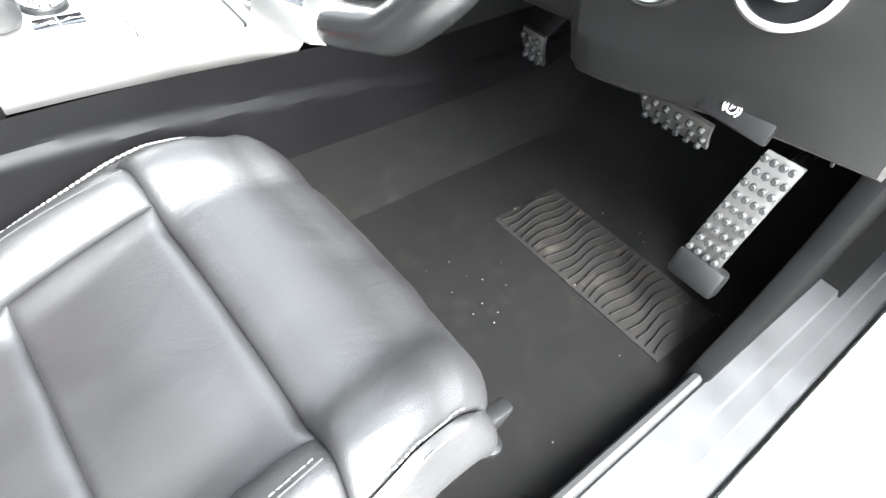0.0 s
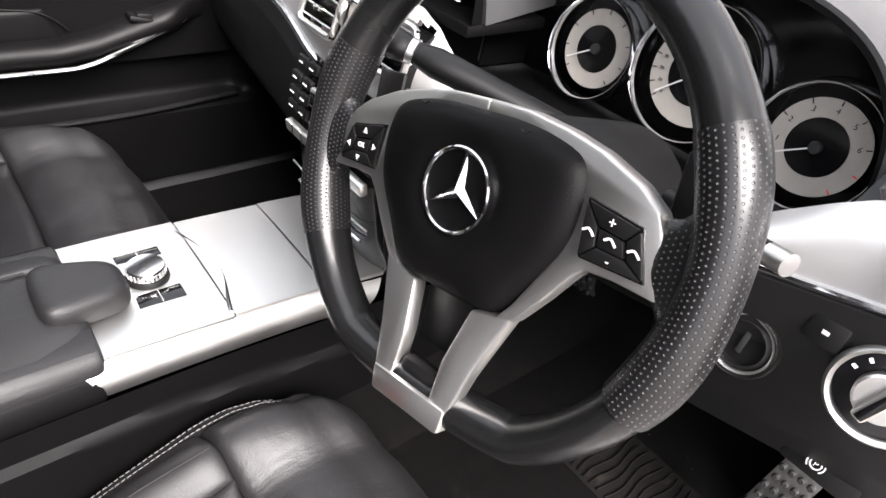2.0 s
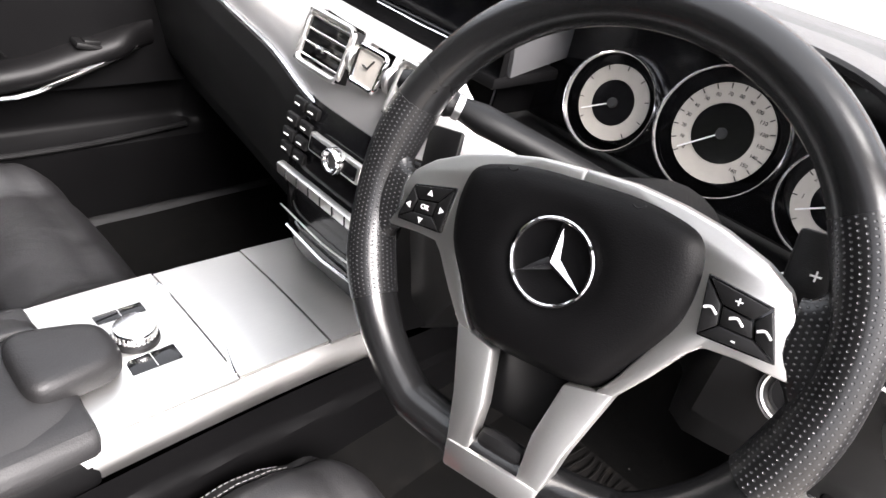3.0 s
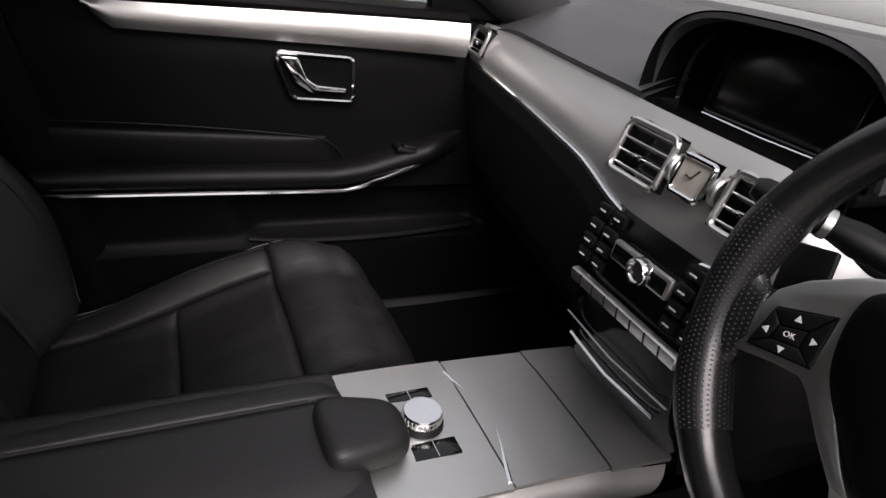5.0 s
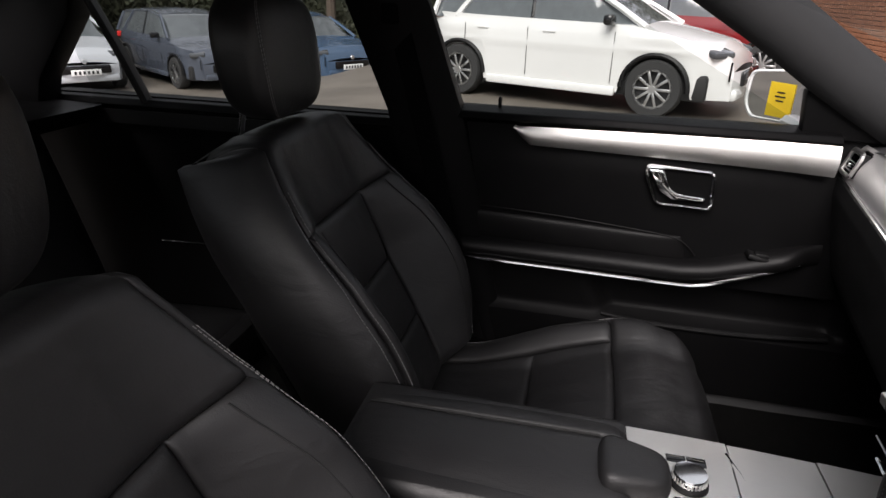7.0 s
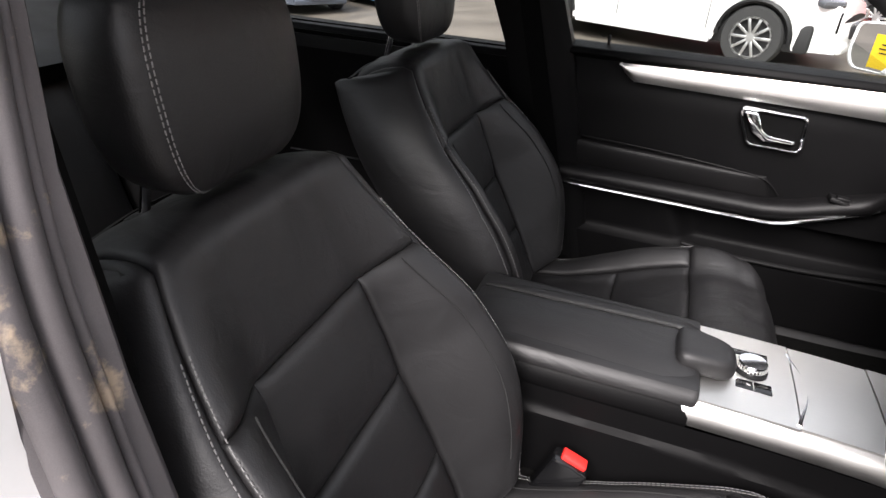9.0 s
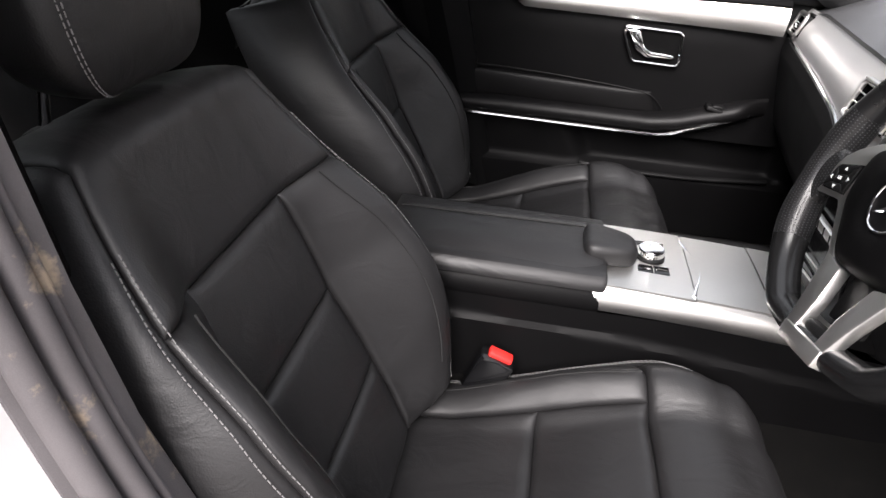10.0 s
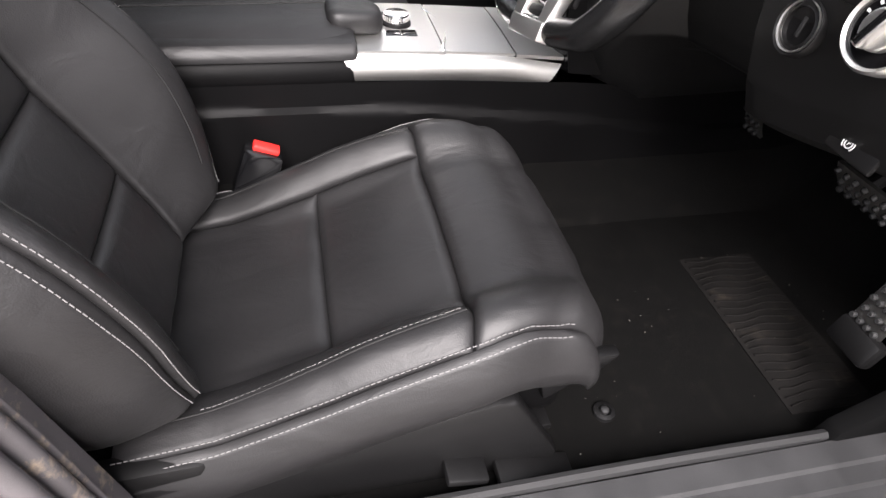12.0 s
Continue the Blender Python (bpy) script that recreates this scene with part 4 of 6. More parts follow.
# ---- dashboard ----
dash = thing("dashboard", "black dashboard with a sweeping brushed silver trim band", "dashboard", (0, 0, 0))
TT = [(-0.74, 1.026), (-0.62, 1.030), (-0.3, 1.030), (-0.10, 1.032), (0.115, 1.030), (0.150, 0.970), (0.30, 0.958), (0.46, 0.968), (0.53, 1.030), (0.58, 1.062), (0.66, 1.072), (0.76, 1.075)]
TB = [(-0.74, 0.966), (-0.62, 0.957), (-0.40, 0.950), (-0.20, 0.938), (-0.08, 0.912), (0.02, 0.908), (0.12, 0.928), (0.20, 0.938), (0.35, 0.946), (0.50, 0.968), (0.62, 1.000), (0.76, 1.020)]
TY = [(-0.74, 0.345), (-0.62, 0.335), (-0.40, 0.310), (-0.20, 0.287), (-0.10, 0.272), (0.10, 0.270), (0.20, 0.295), (0.40, 0.32), (0.62, 0.325), (0.76, 0.33)]
def tab(t, x):
    e = 0.03
    return (lerp_table(t, x - e) + lerp_table(t, x) * 2 + lerp_table(t, x + e)) / 4
def band(u, v):
    x = -0.735 + 1.47 * u
    zb, zt, y = tab(TB, x), tab(TT, x), tab(TY, x)
    return x, y - 0.010 * math.sin(math.pi * v) + 0.034 * v, zb + (zt - zb) * v
bandm = sheet(band, 300, 22, 0.004)
holes = ((-0.076, 0.985, 0.041, 0.031), (0.083, 0.985, 0.030, 0.031), (0.004, 0.988, 0.022, 0.021), (-0.034, 0.986, 0.006, 0.020), (0.042, 0.986, 0.006, 0.020), (-0.675, 0.996, 0.031, 0.025), (0.645, 1.038, 0.045, 0.020))
bmesh.ops.delete(bandm, geom=[f for f in bandm.faces if any(abs(f.calc_center_median().x - x) < w and abs(f.calc_center_median().z - z) < h for x, z, w, h in holes)], context="FACES")
part("trim_band", bandm, TRIM_BAND, dash, "brushed silver trim band")
part("trim_edge", tube([(-0.735 + 1.47 * k / 80, tab(TY, -0.735 + 1.47 * k / 80) - 0.002, tab(TB, -0.735 + 1.47 * k / 80) - 0.003) for k in range(81)], 0.0035, 8), CHROME, dash, "thin chrome edge")
def lower(u, v):
    x = -0.735 + 1.47 * u
    zb, y = tab(TB, x) - 0.006, tab(TY, x)
    right = smooth(0.11, 0.17, x)
    mid = 1 - smooth(0.10, 0.16, abs(x))
    path_z = [0, 0.03, 0.10, 0.20, 0.27, 0.31, 0.30]
    path_y = [0.002, 0.0, 0.012, 0.035, 0.075, 0.16, 0.45]
    k = v * 6
    i = min(5, int(k))
    t = k - i
    dz = path_z[i] + (path_z[i + 1] - path_z[i]) * t
    dy = path_y[i] + (path_y[i + 1] - path_y[i]) * t
    # knee bolster in front of the driver is shallower
    kz = [0, 0.03, 0.085, 0.140, 0.175, 0.192, 0.186]
    ky = [0.002, 0.003, 0.010, 0.024, 0.038, 0.070, 0.45]
    dz = dz * (1 - right) + right * (kz[i] + (kz[i + 1] - kz[i]) * t)
    dy = dy * (1 - right) + right * (ky[i] + (ky[i + 1] - ky[i]) * t)
    # set back round the steering column
    dy += 0.11 * smooth(0.15, 0.20, x) * (1 - smooth(0.43, 0.465, x)) * min(1, v * 5)
    return x, y + dy, zb - dz
part("lower_panel", sheet(lower, 90, 60, 0.01), DASH_LOW, dash)
def upper(u, v):
    x = -0.76 + 1.52 * u
    zt, y0 = max(tab(TT, x), 1.028), tab(TY, x) + 0.034
    y = y0 + (0.93 - y0 - 0.05 * (x / 0.76) ** 2) * v
    rise = lerp_table([(0, 0.0), (0.05, 0.012), (0.2, 0.045), (0.4, 0.075), (0.7, 0.088), (1.0, 0.080)], v) * (1 - 0.6 * smooth(0.5, 0.7, x))
    return x, y, zt + rise - 0.025 * smooth(0.55, 0.76, abs(x))
topm = sheet(upper, 110, 60, -0.01)
bmesh.ops.delete(topm, geom=[f for f in topm.faces if (0.105 < f.calc_center_median().x < 0.545 and f.calc_center_median().y < 0.47) or (-0.158 < f.calc_center_median().x < 0.12 and f.calc_center_median().y < 0.40)], context="FACES")
part("top_pad", topm, DASHTOP, dash, "dark grey grained dashboard top")
part("end_seam", tube([(0.700, 0.322, 0.998), (0.702, 0.336, 0.93), (0.703, 0.356, 0.85), (0.703, 0.385, 0.806)], 0.0016, 6), SEAM, dash)
part("glovebox_line", tube([(-0.62, 0.353, 0.93), (-0.60, 0.385, 0.78), (-0.45, 0.375, 0.745), (-0.22, 0.345, 0.74), (-0.205, 0.30, 0.90)], 0.0015, 6), SEAM, dash)
part("glovebox_catch", rbox(0.06, 0.012, 0.014, 0.004, pose(-0.24, 0.318, 0.842, 20)), PLASTIC_HARD, dash)

def air_vent(name, w, h, m, label, slats=4):
    t = thing(name, label, "air vent")
    t.matrix_basis = m
    part("bowl", join([rbox(w, 0.004, h, 0.0, pose(0, 0.020, 0)), rbox(0.003, 0.03, h, 0, pose(-w / 2, 0.006, 0)), rbox(0.003, 0.03, h, 0, pose(w / 2, 0.006, 0))]), GLOSS, t)
    out = rounded([(-w / 2, -0.006, h / 2), (w / 2, -0.006, h / 2), (w / 2, -0.006, -h / 2), (-w / 2, -0.006, -h / 2)], min(w, h) * 0.16)
    part("frame", tube(out, 0.0042, 8, True), SILVER_SATIN, t, "satin silver vent frame")
    for k in range(slats):
        part("slat", rbox(w * 0.95, 0.016, 0.0024, 0.001, pose(0, 0.003, h * ((k + 0.5) / slats - 0.5), -14)), SILVER_SATIN, t)
    part("tab", rbox(0.014, 0.012, 0.007, 0.002, pose(0, -0.007, -h * 0.10)), CHROME, t)
    return t
air_vent("air_vent", 0.083, 0.064, pose(-0.076, 0.276, 0.985, -18), "silver-framed centre air vent with four slats")
air_vent("air_vent", 0.060, 0.062, pose(0.083, 0.276, 0.985, -18), "silver-framed centre air vent with four slats")
air_vent("air_vent", 0.062, 0.050, pose(-0.675, 0.346, 0.996, -18, 0, -4), "small silver-framed air vent at the door end of the dashboard", 3)
air_vent("air_vent", 0.09, 0.042, pose(0.645, 0.330, 1.038, -18, -8, 2), "silver-framed side air vent near the driver's door", 3)
clk = thing("clock", "small analogue clock between the centre vents", "clock")
clk.matrix_basis = pose(0.004, 0.276, 0.988, -18)
part("frame", tube(rounded([(-0.023, -0.004, 0.020), (0.023, -0.004, 0.020), (0.021, -0.004, -0.022), (-0.021, -0.004, -0.022)], 0.006), 0.0035, 8, True), CHROME, clk)
part("face", rbox(0.043, 0.006, 0.040, 0.002, pose(0, 0.0, 0)), DIAL, clk)
part("clock_hand", rbox(0.0015, 0.002, 0.013, 0, pose(0.003, -0.005, 0.004, 0, 30)), RUBBER, clk)
part("clock_hand", rbox(0.0015, 0.002, 0.010, 0, pose(-0.004, -0.005, -0.001, 0, 100)), RUBBER, clk)
for s in (-1, 1):
    part("thumb_wheel", lathe([(0.0, -0.005), (0.015, -0.005), (0.017, -0.003), (0.017, 0.003), (0.015, 0.005), (0, 0.005)], 28, pose(s * 0.033, 0.008, 0, 0, 90)), SILVER_SATIN, clk, "ribbed silver vent wheel")

# centre stack
stk = thing("centre_stack", "gloss black centre stack with climate and radio buttons", "control panel")
def stack_y(z):
    return lerp_table([(0.66, 0.262), (0.72, 0.244), (0.80, 0.236), (0.88, 0.244), (0.92, 0.262)], z)
def stackf(u, v):
    z = 0.655 + 0.262 * v
    x = (2 * u - 1) * 0.112
    return x, stack_y(z) + 0.006 + 0.02 * (2 * u - 1) ** 6, z
part("fascia", sheet(stackf, 20, 16, 0.02), GLOSS, stk)
for s in (-1, 1):
    part("cheek", sheet(lambda u, v: (s * (0.113 + 0.028 * u), stack_y(0.655 + 0.265 * v) + 0.022 + 0.12 * u, 0.655 + 0.265 * v), 6, 12, 0.006), PLASTIC, stk)
for r, z in enumerate((0.906, 0.886, 0.866, 0.846)):
    for c in range(2):
        for s in (-1, 1):
            part("key", rbox(0.024, 0.008, 0.015, 0.003, pose(s * (0.066 + 0.028 * c), stack_y(z) + 0.001, z, -8)), PLASTIC_HARD, stk)
            part("key_mark", rbox(0.010, 0.001, 0.0018, 0, pose(s * (0.066 + 0.028 * c), stack_y(z) - 0.0045, z, -8)), WHITE_MARK, stk)
part("dial_surround", rbox(0.10, 0.010, 0.026, 0.004, pose(0.004, stack_y(0.880) - 0.002, 0.880, -6)), SILVER_SATIN, stk, "satin silver rocker keys")
part("dial_gap", rbox(0.092, 0.004, 0.018, 0.002, pose(0.004, stack_y(0.880) - 0.006, 0.880, -6)), GLOSS, stk)
part("dial", lathe([(0.0165, 0), (0.0165, 0.010), (0.015, 0.013), (0.0125, 0.012), (0.012, 0.008), (0, 0.008)], 32, pose(0.010, stack_y(0.880) - 0.004, 0.880, 90)), CHROME, stk, "chrome ring dial")
part("lower_key_bar", rbox(0.198, 0.012, 0.017, 0.003, pose(0.0, stack_y(0.818) - 0.002, 0.818, 8)), SILVER_SATIN, stk, "row of silver keys")
for k in range(7):
    part("key_gap", rbox(0.0012, 0.002, 0.015, 0, pose(-0.075 + 0.025 * k, stack_y(0.818) - 0.0085, 0.818, 8)), RUBBER, stk)
part("drawer_line", tube([(-0.10, stack_y(0.755) + 0.003, 0.755), (0, stack_y(0.755) + 0.001, 0.750), (0.10, stack_y(0.755) + 0.003, 0.755)], 0.0014, 6), SILVER_SATIN, stk)
part("drawer_strip", tube([(-0.085, stack_y(0.727) + 0.002, 0.729), (0, stack_y(0.727), 0.723), (0.085, stack_y(0.727) + 0.002, 0.729)], 0.0028, 6), CHROME, stk, "thin chrome drawer strip")

# screen in its hood
scr = thing("display_screen", "dark display screen under a black hood, switched off", "screen")
part("panel", rbox(0.186, 0.008, 0.100, 0.003, pose(0.0, 0.374, 1.083, -10)), SCREEN, scr)
part("rim", tube(rounded([(-0.092, 0.359, 1.036), (0.092, 0.359, 1.036), (0.092, 0.378, 1.130), (-0.092, 0.378, 1.130)], 0.008), 0.0024, 8, True), GLOSS, scr)
part("lower_strip", tube([(-0.088, 0.355, 1.0335), (0.0, 0.353, 1.0325), (0.088, 0.355, 1.0335)], 0.0020, 8), CHROME, scr, "thin bright strip under the screen")
part("surround", prism([(hx, hz) for hx, hz in ((-0.161, 1.026), (-0.160, 1.078), (-0.126, 1.130), (-0.06, 1.142), (0.06, 1.142), (0.110, 1.128), (0.138, 1.075), (0.138, 1.026))], 0.384, 0.392, "y"), BELT, scr)
def hood(u, v):
    a = math.pi * (1 - u)
    cx = math.copysign(abs(math.cos(a)) ** 0.62, math.cos(a))
    sz = abs(math.sin(a)) ** 0.66
    y = 0.318 + 0.02 * (1 - sz) + 0.20 * v
    k = 1 - 0.25 * v
    return -0.008 + cx * 0.160 * (1 - 0.1 * v), y, 1.030 + 0.120 * sz * k + 0.02 * v
part("hood", sheet(hood, 40, 10, 0.006), DASHTOP, scr)
part("base", rbox(0.316, 0.12, 0.014, 0.004, pose(-0.008, 0.375, 1.024)), PLASTIC, scr)
part("shroud", sheet(lambda u, v: (hood(u, 0)[0] * (1 - 0.10 * v), 0.318 + 0.05 * v, 1.032 + (hood(u, 0)[2] - 1.030) * (1 - 0.12 * v)), 40, 4), PLASTIC, scr)

# instrument cluster
clu = thing("instrument_cluster", "three round instruments with silver rings under a black hood", "instrument cluster")
def arch(u, v):
    a = math.pi * (1 - u)
    cx = math.copysign(abs(math.cos(a)) ** 0.60, math.cos(a))
    sz = abs(math.sin(a)) ** 0.62
    return 0.322 + cx * 0.220 * (1 - 0.04 * v), 0.385 + 0.075 * v + 0.012 * sz, 0.963 + 0.183 * sz * (1 - 0.05 * v)
part("hood", sheet(arch, 48, 10, 0.004), PLASTIC, clu)
part("hood_top", sheet(lambda u, v: (0.325 + (arch(u, 0)[0] - 0.325) * (1.008 + 0.07 * v), arch(u, 0)[1] + 0.28 * v, arch(u, 0)[2] + 0.0045 - 0.030 * v * v), 48, 10, 0.004), DASHTOP, clu)
part("back_plate", prism([(0.325 + (arch(k / 24, 1)[0] - 0.325) * 1.02, arch(k / 24, 1)[2]) for k in range(25)], 0.452, 0.464, "y"), GLOSS, clu)
part("lower_ledge", rbox(0.44, 0.13, 0.016, 0.005, pose(0.325, 0.395, 0.953, -2)), PLASTIC, clu)
def gauge(x, z, r, ang, ticks, redline):
    m = pose(x, 0.444, z, 78)
    g = part("bezel", lathe([(r, 0.0), (r, 0.017), (r - 0.0010, 0.0185), (r - 0.0022, 0.017), (r - 0.0022, 0.0)], 44, m, close=True), CHROME, clu, "silver ring")
    part("face", lathe([(r * 0.76, 0.001), (r * 0.76, 0.003), (r * 0.46, 0.003), (r * 0.46, 0.001)], 44, m, close=True), DIAL, g, "silver-grey dial ring")
    part("well", lathe([(0, 0.002), (r * 0.455, 0.002), (r * 0.455, 0.0035), (0, 0.0035)], 36, m), GLOSS, g)
    for k in range(ticks):
        a = radians(225 - 270 * k / (ticks - 1))
        part("tick", rbox(0.0011, 0.0011 + r * 0.06, 0.0006, 0, m @ pose(r * 0.715 * math.cos(a), r * 0.715 * math.sin(a), 0.0036, 0, 0, math.degrees(a) - 90)), RED if k >= redline else RUBBER, g)
    a = radians(ang)
    part("needle", rbox(0.0014, r * 0.62, 0.001, 0, m @ pose(r * 0.36 * math.cos(a), r * 0.36 * math.sin(a), 0.006, 0, 0, ang - 90)), WHITE_MARK, g, "pale needle")
    part("hub", lathe([(0.006, 0.004), (0.005, 0.008), (0, 0.008)], 16, m), RUBBER, g)
    return g
GAUGES = [gauge(0.224, 1.020, 0.055, 212, 9, 99), gauge(0.347, 1.040, 0.066, 222, 17, 99), gauge(0.474, 1.026, 0.056, 212, 9, 7)]

def words(txt, size, m, material, parent, name="lettering"):
    c = bpy.data.curves.new(name, "FONT")
    c.body, c.size, c.extrude = txt, size, 0.0003
    c.align_x, c.align_y = "CENTER", "CENTER"
    tmp = bpy.data.objects.new("tmp", c)
    scene.collection.objects.link(tmp)
    dg = bpy.context.evaluated_depsgraph_get()
    me = bpy.data.meshes.new_from_object(tmp.evaluated_get(dg))
    bpy.data.objects.remove(tmp)
    me.transform(m)
    return link(name, me, material, parent)

for k in range(0, 17):
    a = radians(225 - 270 * k / 16)
    words(str(10 * k), 0.0052, pose(0.347, 0.444, 1.040, 78) @ pose(0.066 * 0.59 * math.cos(a), 0.066 * 0.59 * math.sin(a), 0.0034), RUBBER, GAUGES[1], "number")
for k in range(1, 7):
    a = radians(225 - 270 * k / 8)
    words(str(k), 0.0070, pose(0.474, 0.444, 1.026, 78) @ pose(0.056 * 0.59 * math.cos(a), 0.056 * 0.59 * math.sin(a), 0.0034), RUBBER, GAUGES[2], "number")

# lower dash controls right of the wheel
ign = thing("ignition_switch", "round black ignition switch with a silver ring", "switch")
ign.matrix_basis = pose(0.534, 0.322, 0.905, 78, 0, 0)
part("ring", lathe([(0.030, 0), (0.030, 0.008), (0.0285, 0.011), (0.026, 0.009), (0.025, 0)], 40, close=True), PLASTIC_HARD, ign)
part("inner_ring", lathe([(0.0262, 0.006), (0.0255, 0.0105), (0.0238, 0.0095), (0.0236, 0.006)], 40, close=True), SILVER_SATIN, ign, "thin silver ring")
part("body", lathe([(0.025, 0.0), (0.025, 0.006), (0.019, 0.009), (0.018, 0.004), (0, 0.003)], 36), PLASTIC_HARD, ign)
part("slot", rbox(0.005, 0.020, 0.002, 0.001, pose(0, 0, 0.005)), RUBBER, ign)
lsw = thing("light_switch", "rotary light switch with a silver ring and symbols", "switch")
lsw.matrix_basis = pose(0.628, 0.318, 0.939, 76, 0, 6)
lsw.scale = (0.83, 0.83, 0.83)
part("ring", lathe([(0.0445, -0.012), (0.0445, 0.009), (0.0415, 0.013), (0.0380, 0.010), (0.0380, -0.012)], 44, close=True), SILVER_SATIN, lsw, "bright silver ring")
part("face", lathe([(0.039, 0), (0.039, 0.006), (0, 0.007)], 40), GLOSS, lsw)
part("dial", lathe([(0.022, 0.006), (0.022, 0.016), (0.020, 0.018), (0, 0.018)], 36), SILVER_SATIN, lsw, "silver dial")
part("grip", rbox(0.013, 0.046, 0.016, 0.004, pose(0, 0, 0.022, 0, 0, -20)), SILVER_SATIN, lsw)
part("grip_inlay", rbox(0.008, 0.040, 0.002, 0.001, pose(0, 0, 0.0305, 0, 0, -20)), GLOSS, lsw)
words("AUTO", 0.0062, pose(0.006, 0.031, 0.0072), WHITE_MARK, lsw)
for a in (25, 50, 110, 135, 160):
    part("symbol", rbox(0.0045, 0.003, 0.0006, 0, pose(0.031 * math.cos(radians(a)), 0.031 * math.sin(radians(a)), 0.0068, 0, 0, a)), WHITE_MARK, lsw)
btn = thing("dash_button", "small square black button beside the light switch", "button")
btn.matrix_basis = pose(0.578, 0.320, 0.956, 78)
part("cap", rbox(0.028, 0.024, 0.006, 0.003, pose(0, 0, 0.003)), PLASTIC_HARD, btn)
part("symbol", rbox(0.005, 0.003, 0.0006, 0, pose(0, 0, 0.0064)), WHITE_MARK, btn)
pbk = thing("parking_brake_release", "white parking brake symbol on the lower dashboard handle", "handle")
pbk.matrix_basis = pose(0.624, 0.353, 0.823, 70)
pbk.scale = (0.85, 0.85, 0.85)
part("handle", rbox(0.075, 0.030, 0.010, 0.004, pose(0.006, -0.002, -0.002)), PLASTIC_HARD, pbk)
part("symbol_ring", lathe([(0.0060, 0), (0.0060, 0.001), (0.0046, 0.001), (0.0046, 0)], 24, pose(0, 0, 0.0045), close=True), WHITE_MARK, pbk)
words("P", 0.008, pose(0, 0, 0.005), WHITE_MARK, pbk)
for s in (-1, 1):
    part("symbol_arc", tube([(s * 0.0085 * math.cos(radians(a)), 0.0085 * math.sin(radians(a)), 0.005) for a in range(-45, 46, 15)], 0.0008, 5), WHITE_MARK, pbk)

# ---- steering wheel ----
WHEEL = pose(0.3725, 0.142, 1.005) @ pose(0, 0, 0, 72, 0, 2) @ pose(0, 0, 0, 0, 0, 12)
whl = thing("steering_wheel", "flat-bottomed black leather steering wheel with silver spokes", "steering wheel")
whl.matrix_basis = WHEEL
def rim_c(a):
    """Centre line of the rim; a in degrees, 0 at the right, 90 at the top."""
    x, y = 0.1745 * math.cos(radians(a)), 0.1745 * math.sin(radians(a))
    if y < -0.150:
        y = -0.150 - (-(y + 0.150)) * 0.35
    return x, y
def rim(a0, a1, material, name, fat=1.0, label=""):
    n, seg = max(8, int(abs(a1 - a0) / 2.5)), 20
    bm = bmesh.new()
    uv = bm.loops.layers.uv.new("uv")
    rings = []
    for i in range(n + 1):
        a = a0 + (a1 - a0) * i / n
        x, y = rim_c(a)
        x2, y2 = rim_c(a + 0.5)
        d = Vector((x2 - x, y2 - y, 0)).normalized()
        o = Vector((d.y, -d.x, 0))
        grip = 0.0022 * (math.exp(-((a - 20) / 12) ** 2) + math.exp(-((a - 160) / 12) ** 2)) + 0.0026 * (math.exp(-((a + 20) / 12) ** 2) + math.exp(-((a - 200) / 12) ** 2))
        ring = []
        for k in range(seg):
            b = 2 * math.pi * k / seg
            rr, rz = (0.0162 + grip) * fat, (0.0205 + grip) * fat
            ring.append(bm.verts.new(Vector((x, y, 0)) + o * rr * math.cos(b) + Vector((0, 0, rz * math.sin(b)))))
        rings.append(ring)
    for i in range(n):
        for k in range(seg):
            f = bm.faces.new((rings[i][k], rings[i][(k + 1) % seg], rings[i + 1][(k + 1) % seg], rings[i + 1][k]))
            su = 0.176 * radians(abs(a1 - a0)) / 0.0038 / n
            sv = 30.0 / seg
            for lp, (p, q) in zip(f.loops, ((i, k), (i, k + 1), (i + 1, k + 1), (i + 1, k))):
                lp[uv].uv = (p * su, q * sv)
    bm.faces.new(rings[0])
    bm.faces.new(rings[-1])
    return part(name, bm, material, whl, label, auto=70)
rim(27.5, 152.5, LEATHER_RIM, "rim_top")
rim(-29, 27.5, PERF, "rim_grip", 1.02, "perforated leather grip")
rim(152.5, 209, PERF, "rim_grip", 1.02, "perforated leather grip")
rim(209, 331, LEATHER_RIM, "rim_bottom")
for a in (27.5, 152.5, -29, 209):
    x, y = rim_c(a)
    part("rim_seam", lathe([(0.0166, -0.0010), (0.0172, 0), (0.0166, 0.0010)], 24, pose(x, y, 0, 0, 0, a) @ pose(0, 0, 0, 90) @ Matrix.Diagonal((1, 1.28, 1, 1))), SEAM, whl)
# airbag cover: a rounded shield
SHIELD = spline([(x, y, 0) for x, y in ((0.0, 0.0575), (0.034, 0.0570), (0.062, 0.0530), (0.083, 0.0450), (0.090, 0.028), (0.0905, 0.004), (0.085, -0.017), (0.068, -0.044), (0.051, -0.068), (0.030, -0.0755), (0.0, -0.0765), (-0.030, -0.0755), (-0.051, -0.068), (-0.068, -0.044), (-0.085, -0.017), (-0.0905, 0.004), (-0.090, 0.028), (-0.083, 0.0450), (-0.062, 0.0530), (-0.034, 0.0570))], 4, True)
def shield(u, v, z0=0.020, k=1.0):
    p = SHIELD[int(round(u * len(SHIELD))) % len(SHIELD)]
    x, y, q = p.x * 1.02, p.y * 1.02, v
    return x * k * q, y * k * q, z0 + 0.006 - 0.009 * q * q - 0.014 * q ** 14 - 0.009 * math.exp(-(((x * q) ** 2 + (y * q) ** 2) / 0.0012) ** 2)
part("airbag_cover", sheet(shield, len(SHIELD), 26, wrap=True), PLASTIC, whl, "black grained airbag cover", auto=60)
